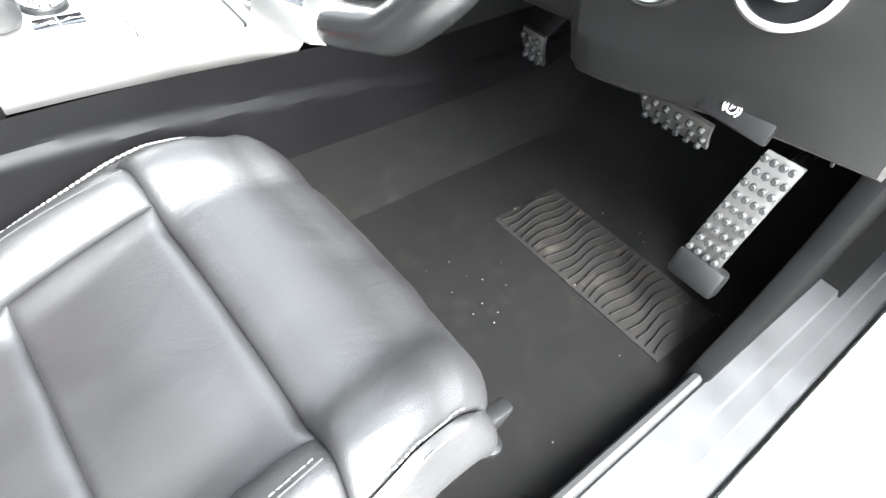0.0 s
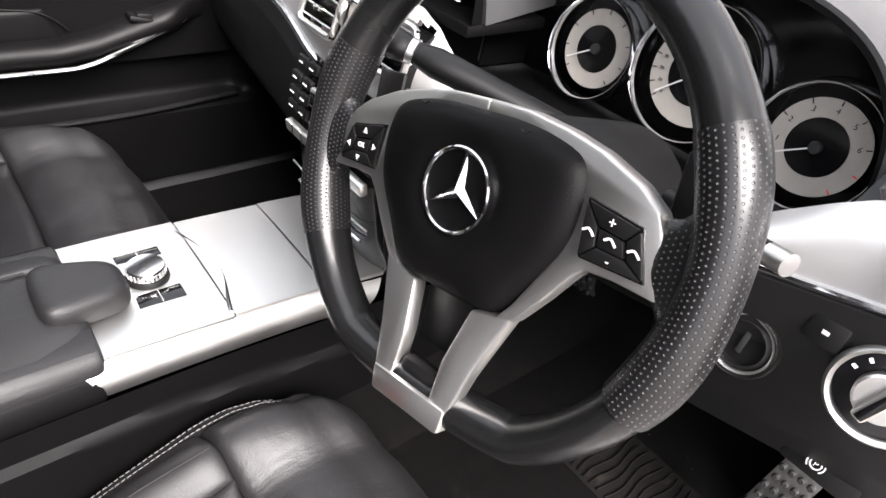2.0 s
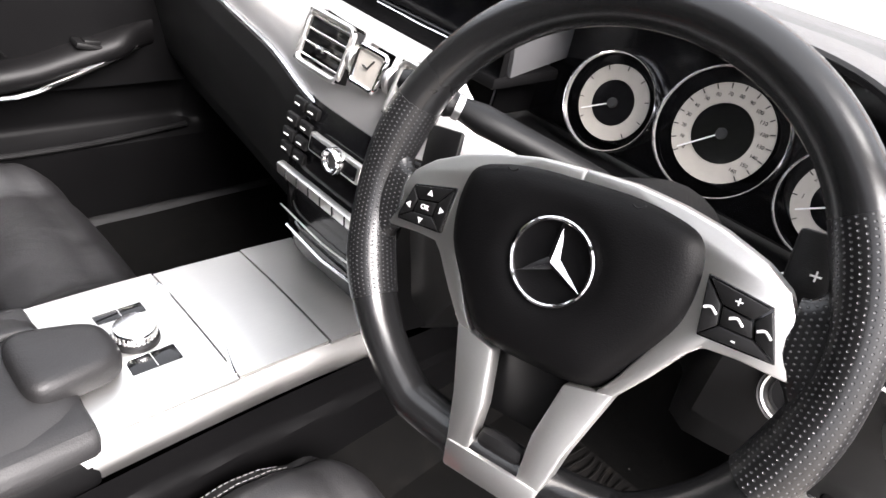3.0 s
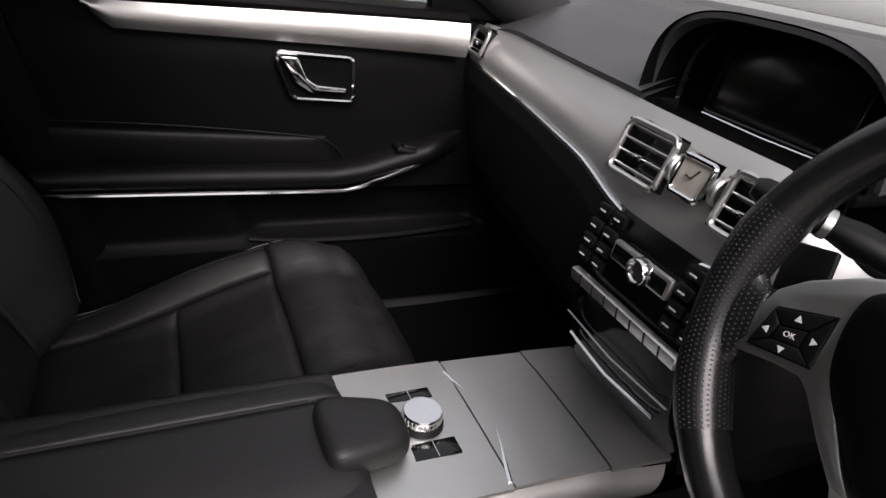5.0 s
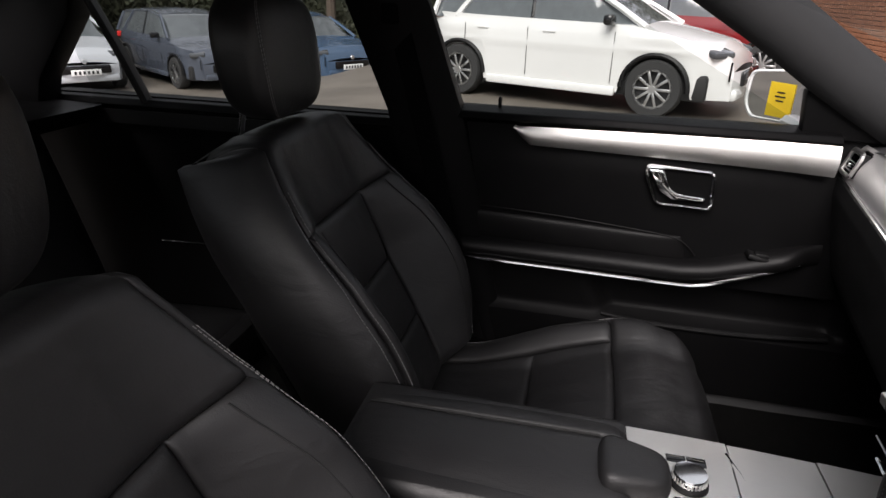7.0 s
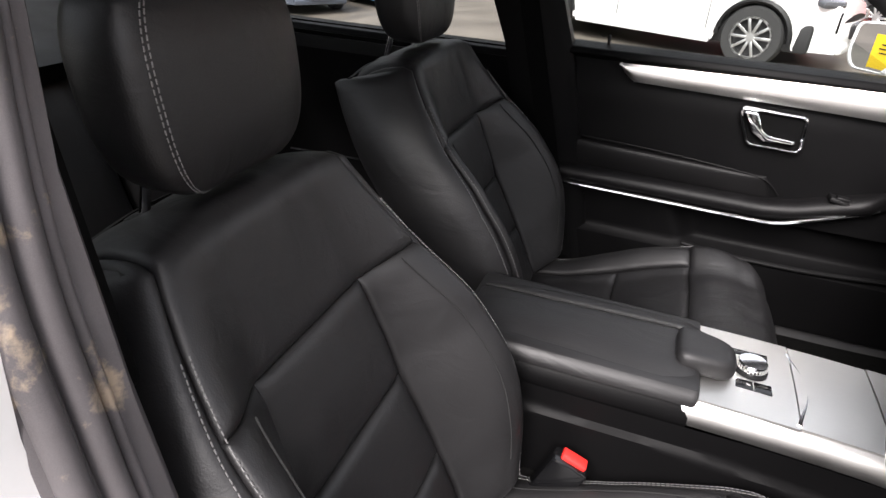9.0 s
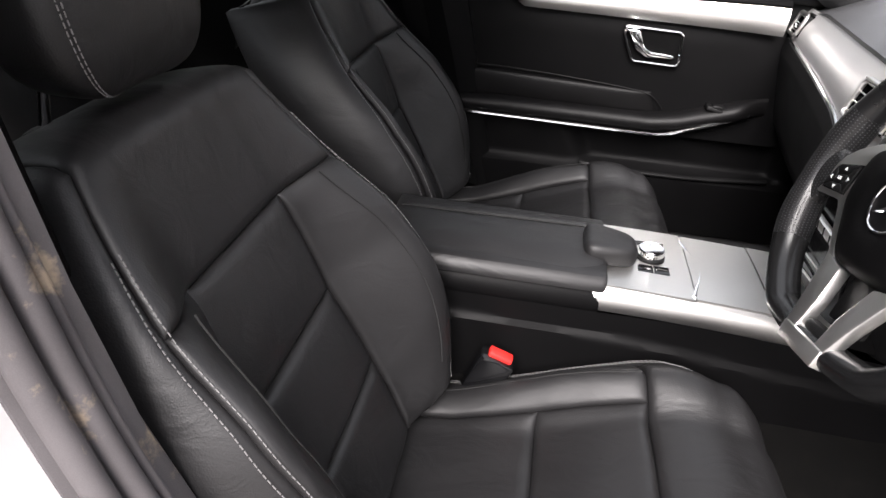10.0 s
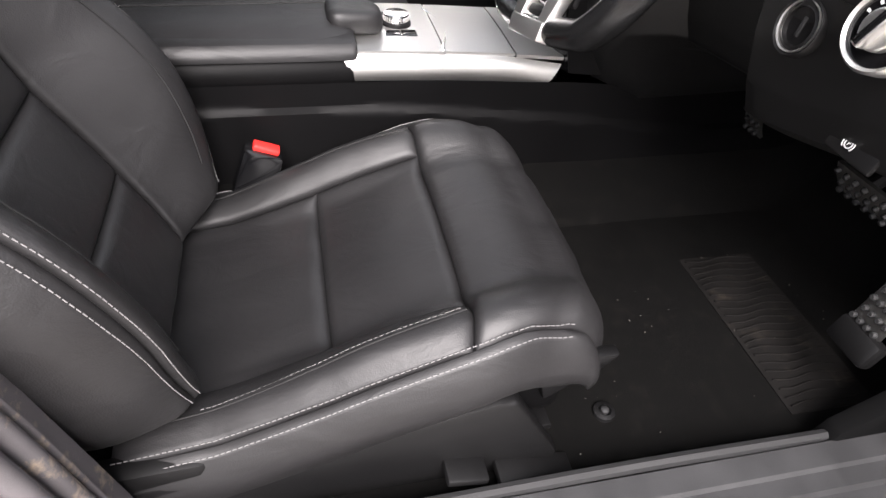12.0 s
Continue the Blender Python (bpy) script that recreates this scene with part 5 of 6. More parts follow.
part("airbag_base", sheet(lambda u, v: (shield(u, 1.0, k=0.98)[0], shield(u, 1.0, k=0.98)[1], 0.001 - 0.035 * v), len(SHIELD), 3, wrap=True), PLASTIC_HARD, whl)
# emblem: ring with three plain blades
part("emblem_ring", tube([(0.0295 * math.cos(k * math.pi / 24), 0.0295 * math.sin(k * math.pi / 24), 0.0215) for k in range(48)], 0.0017, 8, True), CHROME, whl, "chrome emblem ring")
for a in (90, 210, 330):
    bm = bmesh.new()
    d = Vector((math.cos(radians(a)), math.sin(radians(a)), 0))
    o = Vector((-d.y, d.x, 0))
    c = Vector((0, 0, 0.0165))
    vs = [bm.verts.new(p) for p in (c + o * 0.0050, c + d * 0.0285 + o * 0.0005, c + d * 0.0285 - o * 0.0005, c - o * 0.0050, c + Vector((0, 0, 0.0055)), c + d * 0.0285 + Vector((0, 0, 0.003)))]
    for f in ((0, 1, 5, 4), (4, 5, 2, 3), (0, 3, 2, 1), (1, 2, 5), (0, 4, 3)):
        bm.faces.new([vs[i] for i in f])
    part("emblem_blade", bm, CHROME, whl, smooth=False)
# silver bezel: spokes, the band round the airbag and the lower fork
UPPER = [(0, 0.0645), (0.034, 0.0640), (0.066, 0.0590), (0.092, 0.0525), (0.121, 0.0405), (0.137, 0.0290), (0.147, 0.010), (0.151, -0.020), (0.122, -0.018), (0.103, -0.019), (0.096, -0.026), (0.080, -0.050), (0.062, -0.074), (0.046, -0.080), (0.060, -0.060), (0.078, -0.025), (0.083, 0.010), (0.080, 0.036), (0.058, 0.045), (0, 0.050)]
LOWER = [(0.064, -0.070), (0.047, -0.122), (0.0385, -0.160), (0.0385, -0.166), (0.020, -0.166), (0.0205, -0.120), (0.029, -0.078)]
def tipped(bm):
    """Lean the fork towards the driver at its foot."""
    for v in bm.verts:
        v.co.z += 0.012 * smooth(0.08, 0.155, -v.co.y)
    return bm
def joint(s):
    """A leather web that widens from the spoke's end into the rim."""
    bm = bmesh.new()
    uv = bm.loops.layers.uv.new("uv")
    rings, seg = [], 24
    for k in range(9):
        t = k / 8
        cx, cy = 0.142 + 0.031 * t, 0.004 - 0.004 * t
        hy, hz = 0.024 + 0.044 * t ** 2.2, 0.0085 + 0.0090 * t
        cx2 = [cx - (0.010 * t) * abs(math.sin(2 * math.pi * i / seg)) ** 3 for i in range(seg)]
        rings.append([bm.verts.new((s * cx2[i], cy + hy * math.copysign(abs(math.sin(2 * math.pi * i / seg)) ** 0.8, math.sin(2 * math.pi * i / seg)), -0.002 * t + hz * math.copysign(abs(math.cos(2 * math.pi * i / seg)) ** 0.7, math.cos(2 * math.pi * i / seg)))) for i in range(seg)])
    for a, b in zip(rings, rings[1:]):
        for i in range(seg):
            f = bm.faces.new((a[i], a[(i + 1) % seg], b[(i + 1) % seg], b[i]))
            for lp in f.loops:
                lp[uv].uv = (lp.vert.co.y / 0.0038, lp.vert.co.x / 0.0038)
    bm.faces.new(rings[0])
    return bm
for s in (-1, 1):
    sp = part("spoke", prism([(s * x, y) for x, y in UPPER], -0.010, 0.0085, "z", 0.0022), SILVER_SATIN, whl, "satin silver spoke")
    part("lower_spoke", tipped(prism([(s * x, y) for x, y in LOWER], -0.006, 0.0095, "z", 0.0028)), SILVER_SATIN, whl, "satin silver lower spoke")
    pad_ = [(s * x, y) for x, y in ((0.0930, 0.0255), (0.1320, 0.0185), (0.1420, -0.0125), (0.0975, -0.0120))]
    part("key_pad", prism(pad_, 0.0075, 0.0105, "z", 0.0010), GLOSS, sp, "black key pad")
    for k, (poly, mark) in enumerate((
            (((0.0955, 0.0235), (0.1305, 0.0172), (0.1240, 0.0085), (0.1060, 0.0110)), (0.114, 0.0150)),
            (((0.0990, -0.0105), (0.1400, -0.0110), (0.1270, -0.0030), (0.1080, -0.0020)), (0.118, -0.0068)),
            (((0.0942, 0.0225), (0.1052, 0.0100), (0.1070, -0.0020), (0.0978, -0.0105)), (0.1008, 0.005)),
            (((0.1318, 0.0160), (0.1408, -0.0100), (0.1285, -0.0025), (0.1252, 0.0082)), (0.1318, 0.002)),
            (((0.1068, 0.0095), (0.1238, 0.0070), (0.1265, -0.0022), (0.1084, -0.0012)), (0.116, 0.0035)))):
        part("key", prism([(s * x, y) for x, y in poly], 0.0095, 0.0125, "z", 0.0008), PLASTIC_HARD, sp)
        mx, my = mark
        if s > 0 and k in (0, 1):
            words("+" if k == 0 else "-", 0.009, pose(mx, my, 0.0128), WHITE_MARK, sp, "key_mark")
        elif s < 0 and k == 4:
            words("OK", 0.0055, pose(-mx, my, 0.0128), WHITE_MARK, sp, "key_mark")
        elif s < 0:
            ang = {0: 90, 1: -90, 2: 0, 3: 180}[k]
            tri = [(0.003 * math.cos(radians(ang + q)), 0.003 * math.sin(radians(ang + q))) for q in (0, 120, 240)]
            part("key_mark", prism([(-mx + p, my + q) for p, q in tri], 0.0125, 0.0129, "z"), WHITE_MARK, sp, smooth=False)
        else:
            part("key_mark", tube(spline([(mx - 0.004, my + 0.001, 0.0128), (mx, my + 0.0025, 0.0128), (mx + 0.004, my - 0.001, 0.0128)], 4), 0.0009, 5), WHITE_MARK, sp)
    part("rim_joint", joint(s), PERF, whl, "perforated leather where the spoke meets the rim", auto=80)
part("spoke_foot", prism([(-0.0395, -0.152), (0.0395, -0.152), (0.037, -0.173), (-0.037, -0.173)], -0.006, 0.0225, "z", 0.003), SILVER_SATIN, whl, "satin silver bridge at the flat bottom")
part("spoke_bar", rbox(0.040, 0.016, 0.016, 0.007, pose(0, -0.143, 0.008)), PLASTIC_HARD, whl)
part("spoke_back", rbox(0.06, 0.07, 0.008, 0.003, pose(0, -0.095, -0.014)), PLASTIC_HARD, whl)
for sx in (-0.045, 0.045):
    part("horn_mark", tube(spline([(sx - 0.004, 0.052, 0.0225), (sx, 0.0505, 0.0225), (sx + 0.004, 0.053, 0.0225)], 3), 0.0006, 5), PLASTIC_HARD, whl)
part("column", lathe([(0.055, -0.03), (0.062, -0.06), (0.07, -0.20)], 28), PLASTIC_HARD, whl)
for s in (-1, 1):
    part("shift_paddle", rbox(0.040, 0.050, 0.006, 0.003, pose(s * 0.146, 0.040, -0.034, 0, s * 10)), PLASTIC_HARD, whl)
words("+", 0.014, pose(0.143, 0.038, -0.0300), WHITE_MARK, whl, "paddle_mark")
# column stalks
stalk = thing("indicator_stalk", "black column stalk with white symbols and silver ring", "stalk")
def taper(p0, p1, r0, r1, flat=0.75, n=8):
    """A rod that narrows from p0 to p1, with rounded ends."""
    a, b = Vector(p0), Vector(p1)
    d = (b - a).normalized()
    s_ = d.cross(Vector((0, 0, 1))).normalized()
    w_ = s_.cross(d)
    bm = bmesh.new()
    rings = []
    for k in range(n + 1):
        t = k / n
        r = (r0 + (r1 - r0) * t) * min(1.0, 0.72 + 2.2 * min(t, 1 - t))
        rings.append([bm.verts.new(a.lerp(b, t) + r * (s_ * math.cos(2 * math.pi * i / 18) + flat * w_ * math.sin(2 * math.pi * i / 18))) for i in range(18)])
    for p, q in zip(rings, rings[1:]):
        for i in range(18):
            bm.faces.new((p[i], p[(i + 1) % 18], q[(i + 1) % 18], q[i]))
    bm.faces.new(rings[0])
    bm.faces.new(rings[-1])
    return bm
part("arm", taper((0.325, 0.31, 0.992), (0.197, 0.2135, 1.0315), 0.014, 0.0185), PLASTIC_HARD, stalk)
part("tip", taper((0.193, 0.2105, 1.0325), (0.150, 0.178, 1.045), 0.0180, 0.0135), PLASTIC_HARD, stalk)
part("ring", tube([(0.197, 0.2135, 1.0315), (0.192, 0.2098, 1.0328)], 0.0158, 18, flat=0.76), SILVER_SATIN, stalk)
for p, w in (((0.222, 0.216, 1.0315), 0.007), ((0.176, 0.1815, 1.0450), 0.005)):
    part("symbol", rbox(w, 0.001, 0.003, 0, pose(*p, -40, 16, 38)), WHITE_MARK, stalk)
stalk2 = thing("column_lever", "black column lever with a silver end cap", "stalk")
part("arm", tube([(0.44, 0.29, 0.998), (0.50, 0.275, 1.008), (0.530, 0.266, 1.014)], 0.010, 14, flat=0.8), PLASTIC_HARD, stalk2)
part("cap", tube([(0.530, 0.266, 1.014), (0.546, 0.261, 1.017)], 0.0095, 12, flat=0.9), SILVER_SATIN, stalk2, "silver end cap")

# ---- pedals, mat ----
def pedal(name, quad, t, dots, label, arm_to):
    """quad: four corners, top left first, clockwise."""
    A, B, C, D = [Vector(p) for p in quad]
    ob = thing(name, label, "pedal", tuple((A + B + C + D) / 4))
    o = (A + B + C + D) / 4
    q = lambda u, v: (A.lerp(B, u)).lerp(D.lerp(C, u), v) - o
    n = (B - A).cross(D - A).normalized()
    if n.y > 0:
        n = -n
    bm = sheet(lambda u, v: q(u, v) + n * 0.004 * (1 - (2 * v - 1) ** 2), 6, 8, t)
    part("plate", bm, STEEL, ob, "brushed steel pedal face")
    nu, nv = dots
    for i in range(nu):
        for j in range(nv):
            u, v = (i + 0.5 + 0.25 * (j % 2 - 0.5)) / nu, (j + 0.5) / nv
            p = q(u, v) + n * 0.006
            part("rubber_stud", lathe([(0.0052, -0.003), (0.0050, 0.002), (0.0035, 0.004), (0, 0.004)], 10, Matrix.Translation(p) @ n.to_track_quat("Z", "Y").to_matrix().to_4x4()), RUBBER, ob)
    part("arm", tube([q(0.5, 0.3) - n * 0.01, Vector(arm_to) - o], 0.010, 8), PLASTIC_HARD, ob)
    return ob
pedal("brake_pedal", [(0.418, 0.600, 0.652), (0.530, 0.600, 0.655), (0.524, 0.635, 0.602), (0.420, 0.635, 0.598)], 0.006, (6, 3), "steel brake pedal with black rubber studs", (0.47, 0.85, 0.80))
pedal("accelerator_pedal", [(0.596, 0.625, 0.655), (0.646, 0.625, 0.658), (0.634, 0.585, 0.488), (0.580, 0.585, 0.488)], 0.006, (4, 9), "long steel accelerator pedal with black rubber studs", (0.61, 0.85, 0.60))
part("heel", rbox(0.075, 0.03, 0.045, 0.008, pose(0, -0.025, -0.10, -20)), PLASTIC_HARD, bpy.data.objects["accelerator_pedal"])
pedal("foot_brake_pedal", [(0.183, 0.61, 0.626), (0.230, 0.61, 0.628), (0.227, 0.63, 0.572), (0.187, 0.63, 0.572)], 0.006, (3, 3), "small steel parking brake pedal with rubber studs", (0.21, 0.85, 0.75))
matt = thing("floor_mat", "black carpet floor mat with a ribbed worn heel pad", "floor mat", (0.45, 0.42, FLOOR_Z))
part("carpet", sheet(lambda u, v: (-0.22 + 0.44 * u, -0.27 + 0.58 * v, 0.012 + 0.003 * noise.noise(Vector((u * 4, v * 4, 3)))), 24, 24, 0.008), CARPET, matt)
def pad(u, v):
    return -0.140 + 0.345 * u, 0.075 + 0.150 * v, 0.0215 + 0.002 * math.sin(u * 2)
part("heel_pad", sheet(pad, 20, 10, 0.004), CARPET_PAD, matt, "worn ribbed heel pad")
for k in range(22):
    x = -0.128 + 0.318 * k / 21
    part("rib", tube([(x + 0.004 * math.sin(j * 1.3 + k * 0.7), 0.082 + 0.134 * j / 6, 0.0262) for j in range(7)], 0.0012, 6), CARPET_PAD, matt)
stud = thing("mat_fixing", "round black mat fixing stud", "stud", (0.603, 0.215, FLOOR_Z + 0.019))
part("ring", lathe([(0.017, 0), (0.016, 0.006), (0.010, 0.008), (0.009, 0.004), (0, 0.004)], 24), PLASTIC_HARD, stud)
part("pin", lathe([(0.006, 0.003), (0.006, 0.010), (0.003, 0.012), (0, 0.012)], 16), RUBBER, stud)


# ---- outside ----
ASPHALT = mat("wet_car_park", (0.135, 0.118, 0.098), 0.55, bump=0.8, scale=40, vary=0.55, stain=0.9)
BRICK = mat("red_brick", (0.40, 0.17, 0.09), 0.85, bump=0.5, scale=120, vary=0.3, stain=4)
MORTAR = mat("mortar", (0.45, 0.42, 0.38), 0.9, bump=0.5, scale=200)
DOOR_WHITE = mat("white_garage_door", (0.90, 0.90, 0.89), 0.5, vary=0.02, stain=2)
TYRE = mat("tyre", (0.022, 0.022, 0.022), 0.8, bump=0.4, scale=150)
ALLOY = mat("alloy", (0.55, 0.55, 0.55), 0.3, metal=1.0, vary=0.1)
CARGLASS = mat("car_glass", (0.085, 0.095, 0.10), 0.06, vary=0.2, coat=0.5)
LAMP = mat("lamp_glass", (0.05, 0.055, 0.06), 0.08, vary=0.3, coat=1.0)
LEAF = mat("leaves", (0.045, 0.050, 0.028), 0.7, vary=0.5, scale=20)
BARK = mat("bark", (0.08, 0.06, 0.045), 0.9, bump=0.8, scale=60)

def ground_z(x, y):
    return -0.8 * smooth(3.0, 7.5, -y) * smooth(3.0, 8.0, -x)
def ground_fn(u, v):
    x, y = 400 * (2 * u - 1) ** 3, 400 * (2 * v - 1) ** 3
    return x, y, ground_z(x, y)
g = tagged(part("ground", sheet(ground_fn, 140, 140), ASPHALT), "damp grey-brown car park ground", "ground", kind="structure")

def paint(name, col):
    return mat(name, col, 0.22, vary=0.06, coat=0.7, stain=1.5)

def parked_car(label, material, at, heading, L=4.05, H=1.43, hatch=True):
    """A parked car: nose towards +y of its own axes."""
    t = thing("parked_car", label, "car", at, "parked cars")
    t.rotation_euler = (0, 0, radians(heading))
    W, wb = 0.87, 2.54 * L / 4.05
    fy, ry = wb / 2, -wb / 2
    nose, tail = L / 2 + 0.02, -L / 2 + 0.02
    top = [(tail, 0.72), (tail + 0.05, 0.95), (tail + 0.30, 1.02), (-0.9, 1.0), (0.5, 0.98), (0.95, 0.97), (1.35, 0.90), (nose - 0.22, 0.80), (nose - 0.04, 0.68), (nose, 0.55)]
    R = 0.345
    def low(y):
        z = 0.24
        for c in (fy, ry):
            d = abs(y - c)
            if d < R + 0.03:
                z = max(z, 0.31 + math.sqrt(max(0, (R + 0.03) ** 2 - d * d)))
        return z
    def skin(s):
        def f(u, v):
            y = tail + (nose - tail) * u
            zt, zb = lerp_table(top, y), low(y)
            zt = max(zt, zb + 0.02)
            z = zb + (zt - zb) * v
            endt = 1 - 0.30 * smooth(L * 0.32, L * 0.52, abs(y - 0.02)) ** 1.5
            x = W * endt * (1 - 0.03 * (1 - v) ** 2 - 0.05 * smooth(0.75, 1, z / 1.0) ** 2) + 0.012 * math.exp(-((z - 0.72) / 0.03) ** 2)
            return s * x, y, z
        return f
    body = part("body", join([sheet(skin(-1), 120, 16), sheet(skin(1), 120, 16), sheet(lambda u, v: (skin(1)(v, 1.0)[0] * (2 * u - 1), skin(1)(v, 1.0)[1], skin(1)(v, 1.0)[2] + 0.05 * (1 - (2 * u - 1) ** 2) * smooth(0.45, 0.7, v)), 10, 120)]), material, t)
    def cap_end(u0, bulge):
        def f(u, v):
            x, y, z = skin(1)(u0, v)
            return x * (2 * u - 1), y + bulge * (1 - (2 * u - 1) ** 2) * math.sin(0.4 + 2.3 * v), z
        return f
    part("front_end", sheet(cap_end(1.0, 0.11), 14, 10), material, t)
    part("rear_end", sheet(cap_end(0.0, -0.08), 14, 10), material, t)
    part("underbody", rbox(1.55, L * 0.9, 0.3, 0.05, pose(0, 0, 0.36)), RUBBER, t)
    roof = [(tail + 0.16, 1.0), (tail + 0.42, H - 0.06), (-0.75, H), (-0.1, H), (0.40, H - 0.09), (1.05, 0.98)] if hatch else [(tail + 0.05, 1.0), (tail + 0.55, H - 0.05), (-0.6, H), (-0.1, H), (0.40, H - 0.09), (1.05, 0.98)]
    def cab(u, v):
        a = -1 + 2 * u
        y0 = tail + 0.16
        y = y0 + (1.05 - y0) * v
        zt = lerp_table(roof, y)
        s = math.copysign(1, a)
        k = abs(a)
        if k > 0.5:
            q = (k - 0.5) / 0.5
            return s * (0.60 + (0.80 - 0.60) * q ** 0.9), y, zt + (0.955 - zt) * q
        return a / 0.5 * 0.60, y, zt + 0.02 * (1 - (a / 0.5) ** 2)
    part("glasshouse", sheet(cab, 24, 50), CARGLASS, t, "dark windows")
    def cap(u, v):
        a = -1.08 + 2.16 * u
        y = tail + 0.30 + (0.33 - tail - 0.30) * v
        zt = lerp_table(roof, y)
        k = abs(a)
        x = math.copysign(min(k, 1.0) * 0.605 + max(0, k - 1) * 0.4, a)
        return x, y, zt + 0.028 * (1 - min(k, 1) ** 2) + 0.006 - max(0, k - 1) * 0.6
    part("roof", sheet(cap, 16, 20, 0.01), material, t)
    for s in (-1, 1):
        for y0, z0, y1, z1 in ((0.36, H - 0.09, 1.10, 0.96), (-0.33, H - 0.02, -0.28, 0.96), (tail + 0.34, H - 0.10, tail + 0.30, 0.97), (-1.05 * L / 4.05, H - 0.05, -1.35 * L / 4.05, 0.97)):
            part("pillar", tube([(s * 0.612, y0, z0), (s * 0.715, (y0 + y1) / 2, (z0 + z1) / 2 + 0.01), (s * 0.812, y1, z1)], 0.035 if y0 > 0.3 or y0 < -0.5 else 0.022, 6), material if y0 > 0.3 or y0 < -0.5 else GLOSS, t)
        part("mirror", rbox(0.19, 0.11, 0.12, 0.04, pose(s * 0.93, 0.72, 1.02)), GLOSS, t, "black door mirror")
        for y in (-0.02, -0.92):
            part("door_handle", rbox(0.03, 0.16, 0.025, 0.01, pose(s * 0.866, y, 0.86)), material, t)
        for y in (-0.30, 0.78, -1.18):
            part("door_gap", rbox(0.006, 0.006, 0.56, 0.0, pose(s * 0.868, y, 0.62)), RUBBER, t)
        part("sill_trim", rbox(0.05, wb - 0.85, 0.10, 0.02, pose(s * 0.85, 0, 0.25)), material, t)
        part("headlight", rbox(0.30, 0.24, 0.085, 0.035, pose(s * 0.62, nose - 0.20, 0.735, -14, 0, -s * 32)), LAMP, t, "slim headlight")
        part("day_light", rbox(0.014, 0.02, 0.20, 0.005, pose(s * 0.655, nose - 0.03, 0.55, 0, 0, -s * 20)), GLOSS, t)
        part("tail_light", rbox(0.20, 0.12, 0.12, 0.03, pose(s * 0.66, tail + 0.06, 0.86)), RED, t)
        for c in (fy, ry):
            w = part("wheel", lathe([(0.20, -0.10), (0.30, -0.10), (0.318, -0.07), (0.318, 0.07), (0.30, 0.10), (0.20, 0.10)], 40, pose(s * 0.77, c, 0.318, 0, 90), close=True), TYRE, t, "black tyre")
            part("rim", lathe([(0.215, 0.085), (0.215, 0.10), (0.195, 0.10), (0.195, 0.05)], 36, pose(s * 0.77, c, 0.318, 0, s * 90), close=True), ALLOY, w, "alloy rim")
            part("dark_well", lathe([(0.0, 0.02), (0.20, 0.03), (0.20, 0.02), (0, 0.0)], 24, pose(s * 0.77, c, 0.318, 0, s * 90)), RUBBER, w)
            for k in range(10):
                a = 36 * k
                part("spoke", rbox(0.03, 0.165, 0.02, 0.005, pose(s * 0.77, c, 0.318, 0, s * 90) @ pose(0, 0, 0, 0, 0, a) @ pose(0, 0.115, 0.085)), ALLOY, w)
            part("wheel_hub", lathe([(0.045, 0.07), (0.04, 0.10), (0, 0.102)], 16, pose(s * 0.77, c, 0.318, 0, s * 90)), ALLOY, w)
            part("wheel_arch", tube([(s * 0.845, c + 0.375 * math.cos(radians(q)), 0.31 + 0.375 * math.sin(radians(q))) for q in range(0, 181, 12)], 0.03, 6), PLASTIC_HARD, t, "black wheel arch trim")
    part("grille", rbox(0.90, 0.06, 0.16, 0.03, pose(0, nose + 0.07, 0.47)), GLOSS, t)
    part("bumper", rbox(1.2, 0.12, 0.14, 0.05, pose(0, nose + 0.01, 0.30)), material, t)
    part("plate", rbox(0.52, 0.02, 0.11, 0.004, pose(0, nose + 0.105, 0.42)), WHITE_MARK, t, "plain white plate with bars")
    for k in range(6):
        part("plate_bar", rbox(0.04, 0.01, 0.06, 0, pose(-0.19 + 0.076 * k, nose + 0.115, 0.42)), RUBBER, t)
    part("badge", lathe([(0, 0), (0.05, 0), (0.04, 0.01), (0, 0.012)], 16, pose(0, nose + 0.09, 0.62, -80)), ALLOY, t)
    return t
parked_car("white five-door hatchback with black wheel arches, parked", paint("white_paint", (0.66, 0.66, 0.65)), (-7.95, -0.42, 0), -20)
parked_car("dark red hatchback parked by the brick wall", paint("red_paint", (0.16, 0.012, 0.014)), (-11.4, 1.45, 0), -20)
parked_car("dark grey-blue estate car facing the lane, parked", paint("slate_paint", (0.06, 0.07, 0.09)), (-12.4, -9.25, -0.8), -33, 4.4, 1.48)
parked_car("silver hatchback parked by the hedge", paint("silver_paint", (0.42, 0.44, 0.46)), (-10.9, -11.3, -0.8), -36, 4.1, 1.42)
parked_car("dull dark blue hatchback parked by the hedge", paint("blue_paint", (0.04, 0.075, 0.13)), (-13.95, -7.15, -0.8), -33, 4.0, 1.45)

# garage with a white sectional door between brick piers
gar = thing("garage_building", "brick garage with a wide white sectional door", "building", kind="structure")
GY = 4.4
part("wall_core", rbox(7.5, 0.3, 3.2, 0, pose(-13.6, GY + 0.17, 1.6)), MORTAR, gar)
part("wall_upper", rbox(15.0, 0.3, 0.6, 0, pose(-2.4, GY + 0.17, 2.9)), BRICK, gar)
for k in range(14):
    part("door_panel", rbox(14.6, 0.06, 0.182, 0.012, pose(-2.45, GY + 0.02, 0.10 + 0.19 * k)), DOOR_WHITE, gar)
part("door_post", rbox(0.14, 0.16, 2.7, 0.01, pose(-9.78, GY, 1.35)), DOOR_WHITE, gar)
bme = bpy.data.meshes.new("brick")
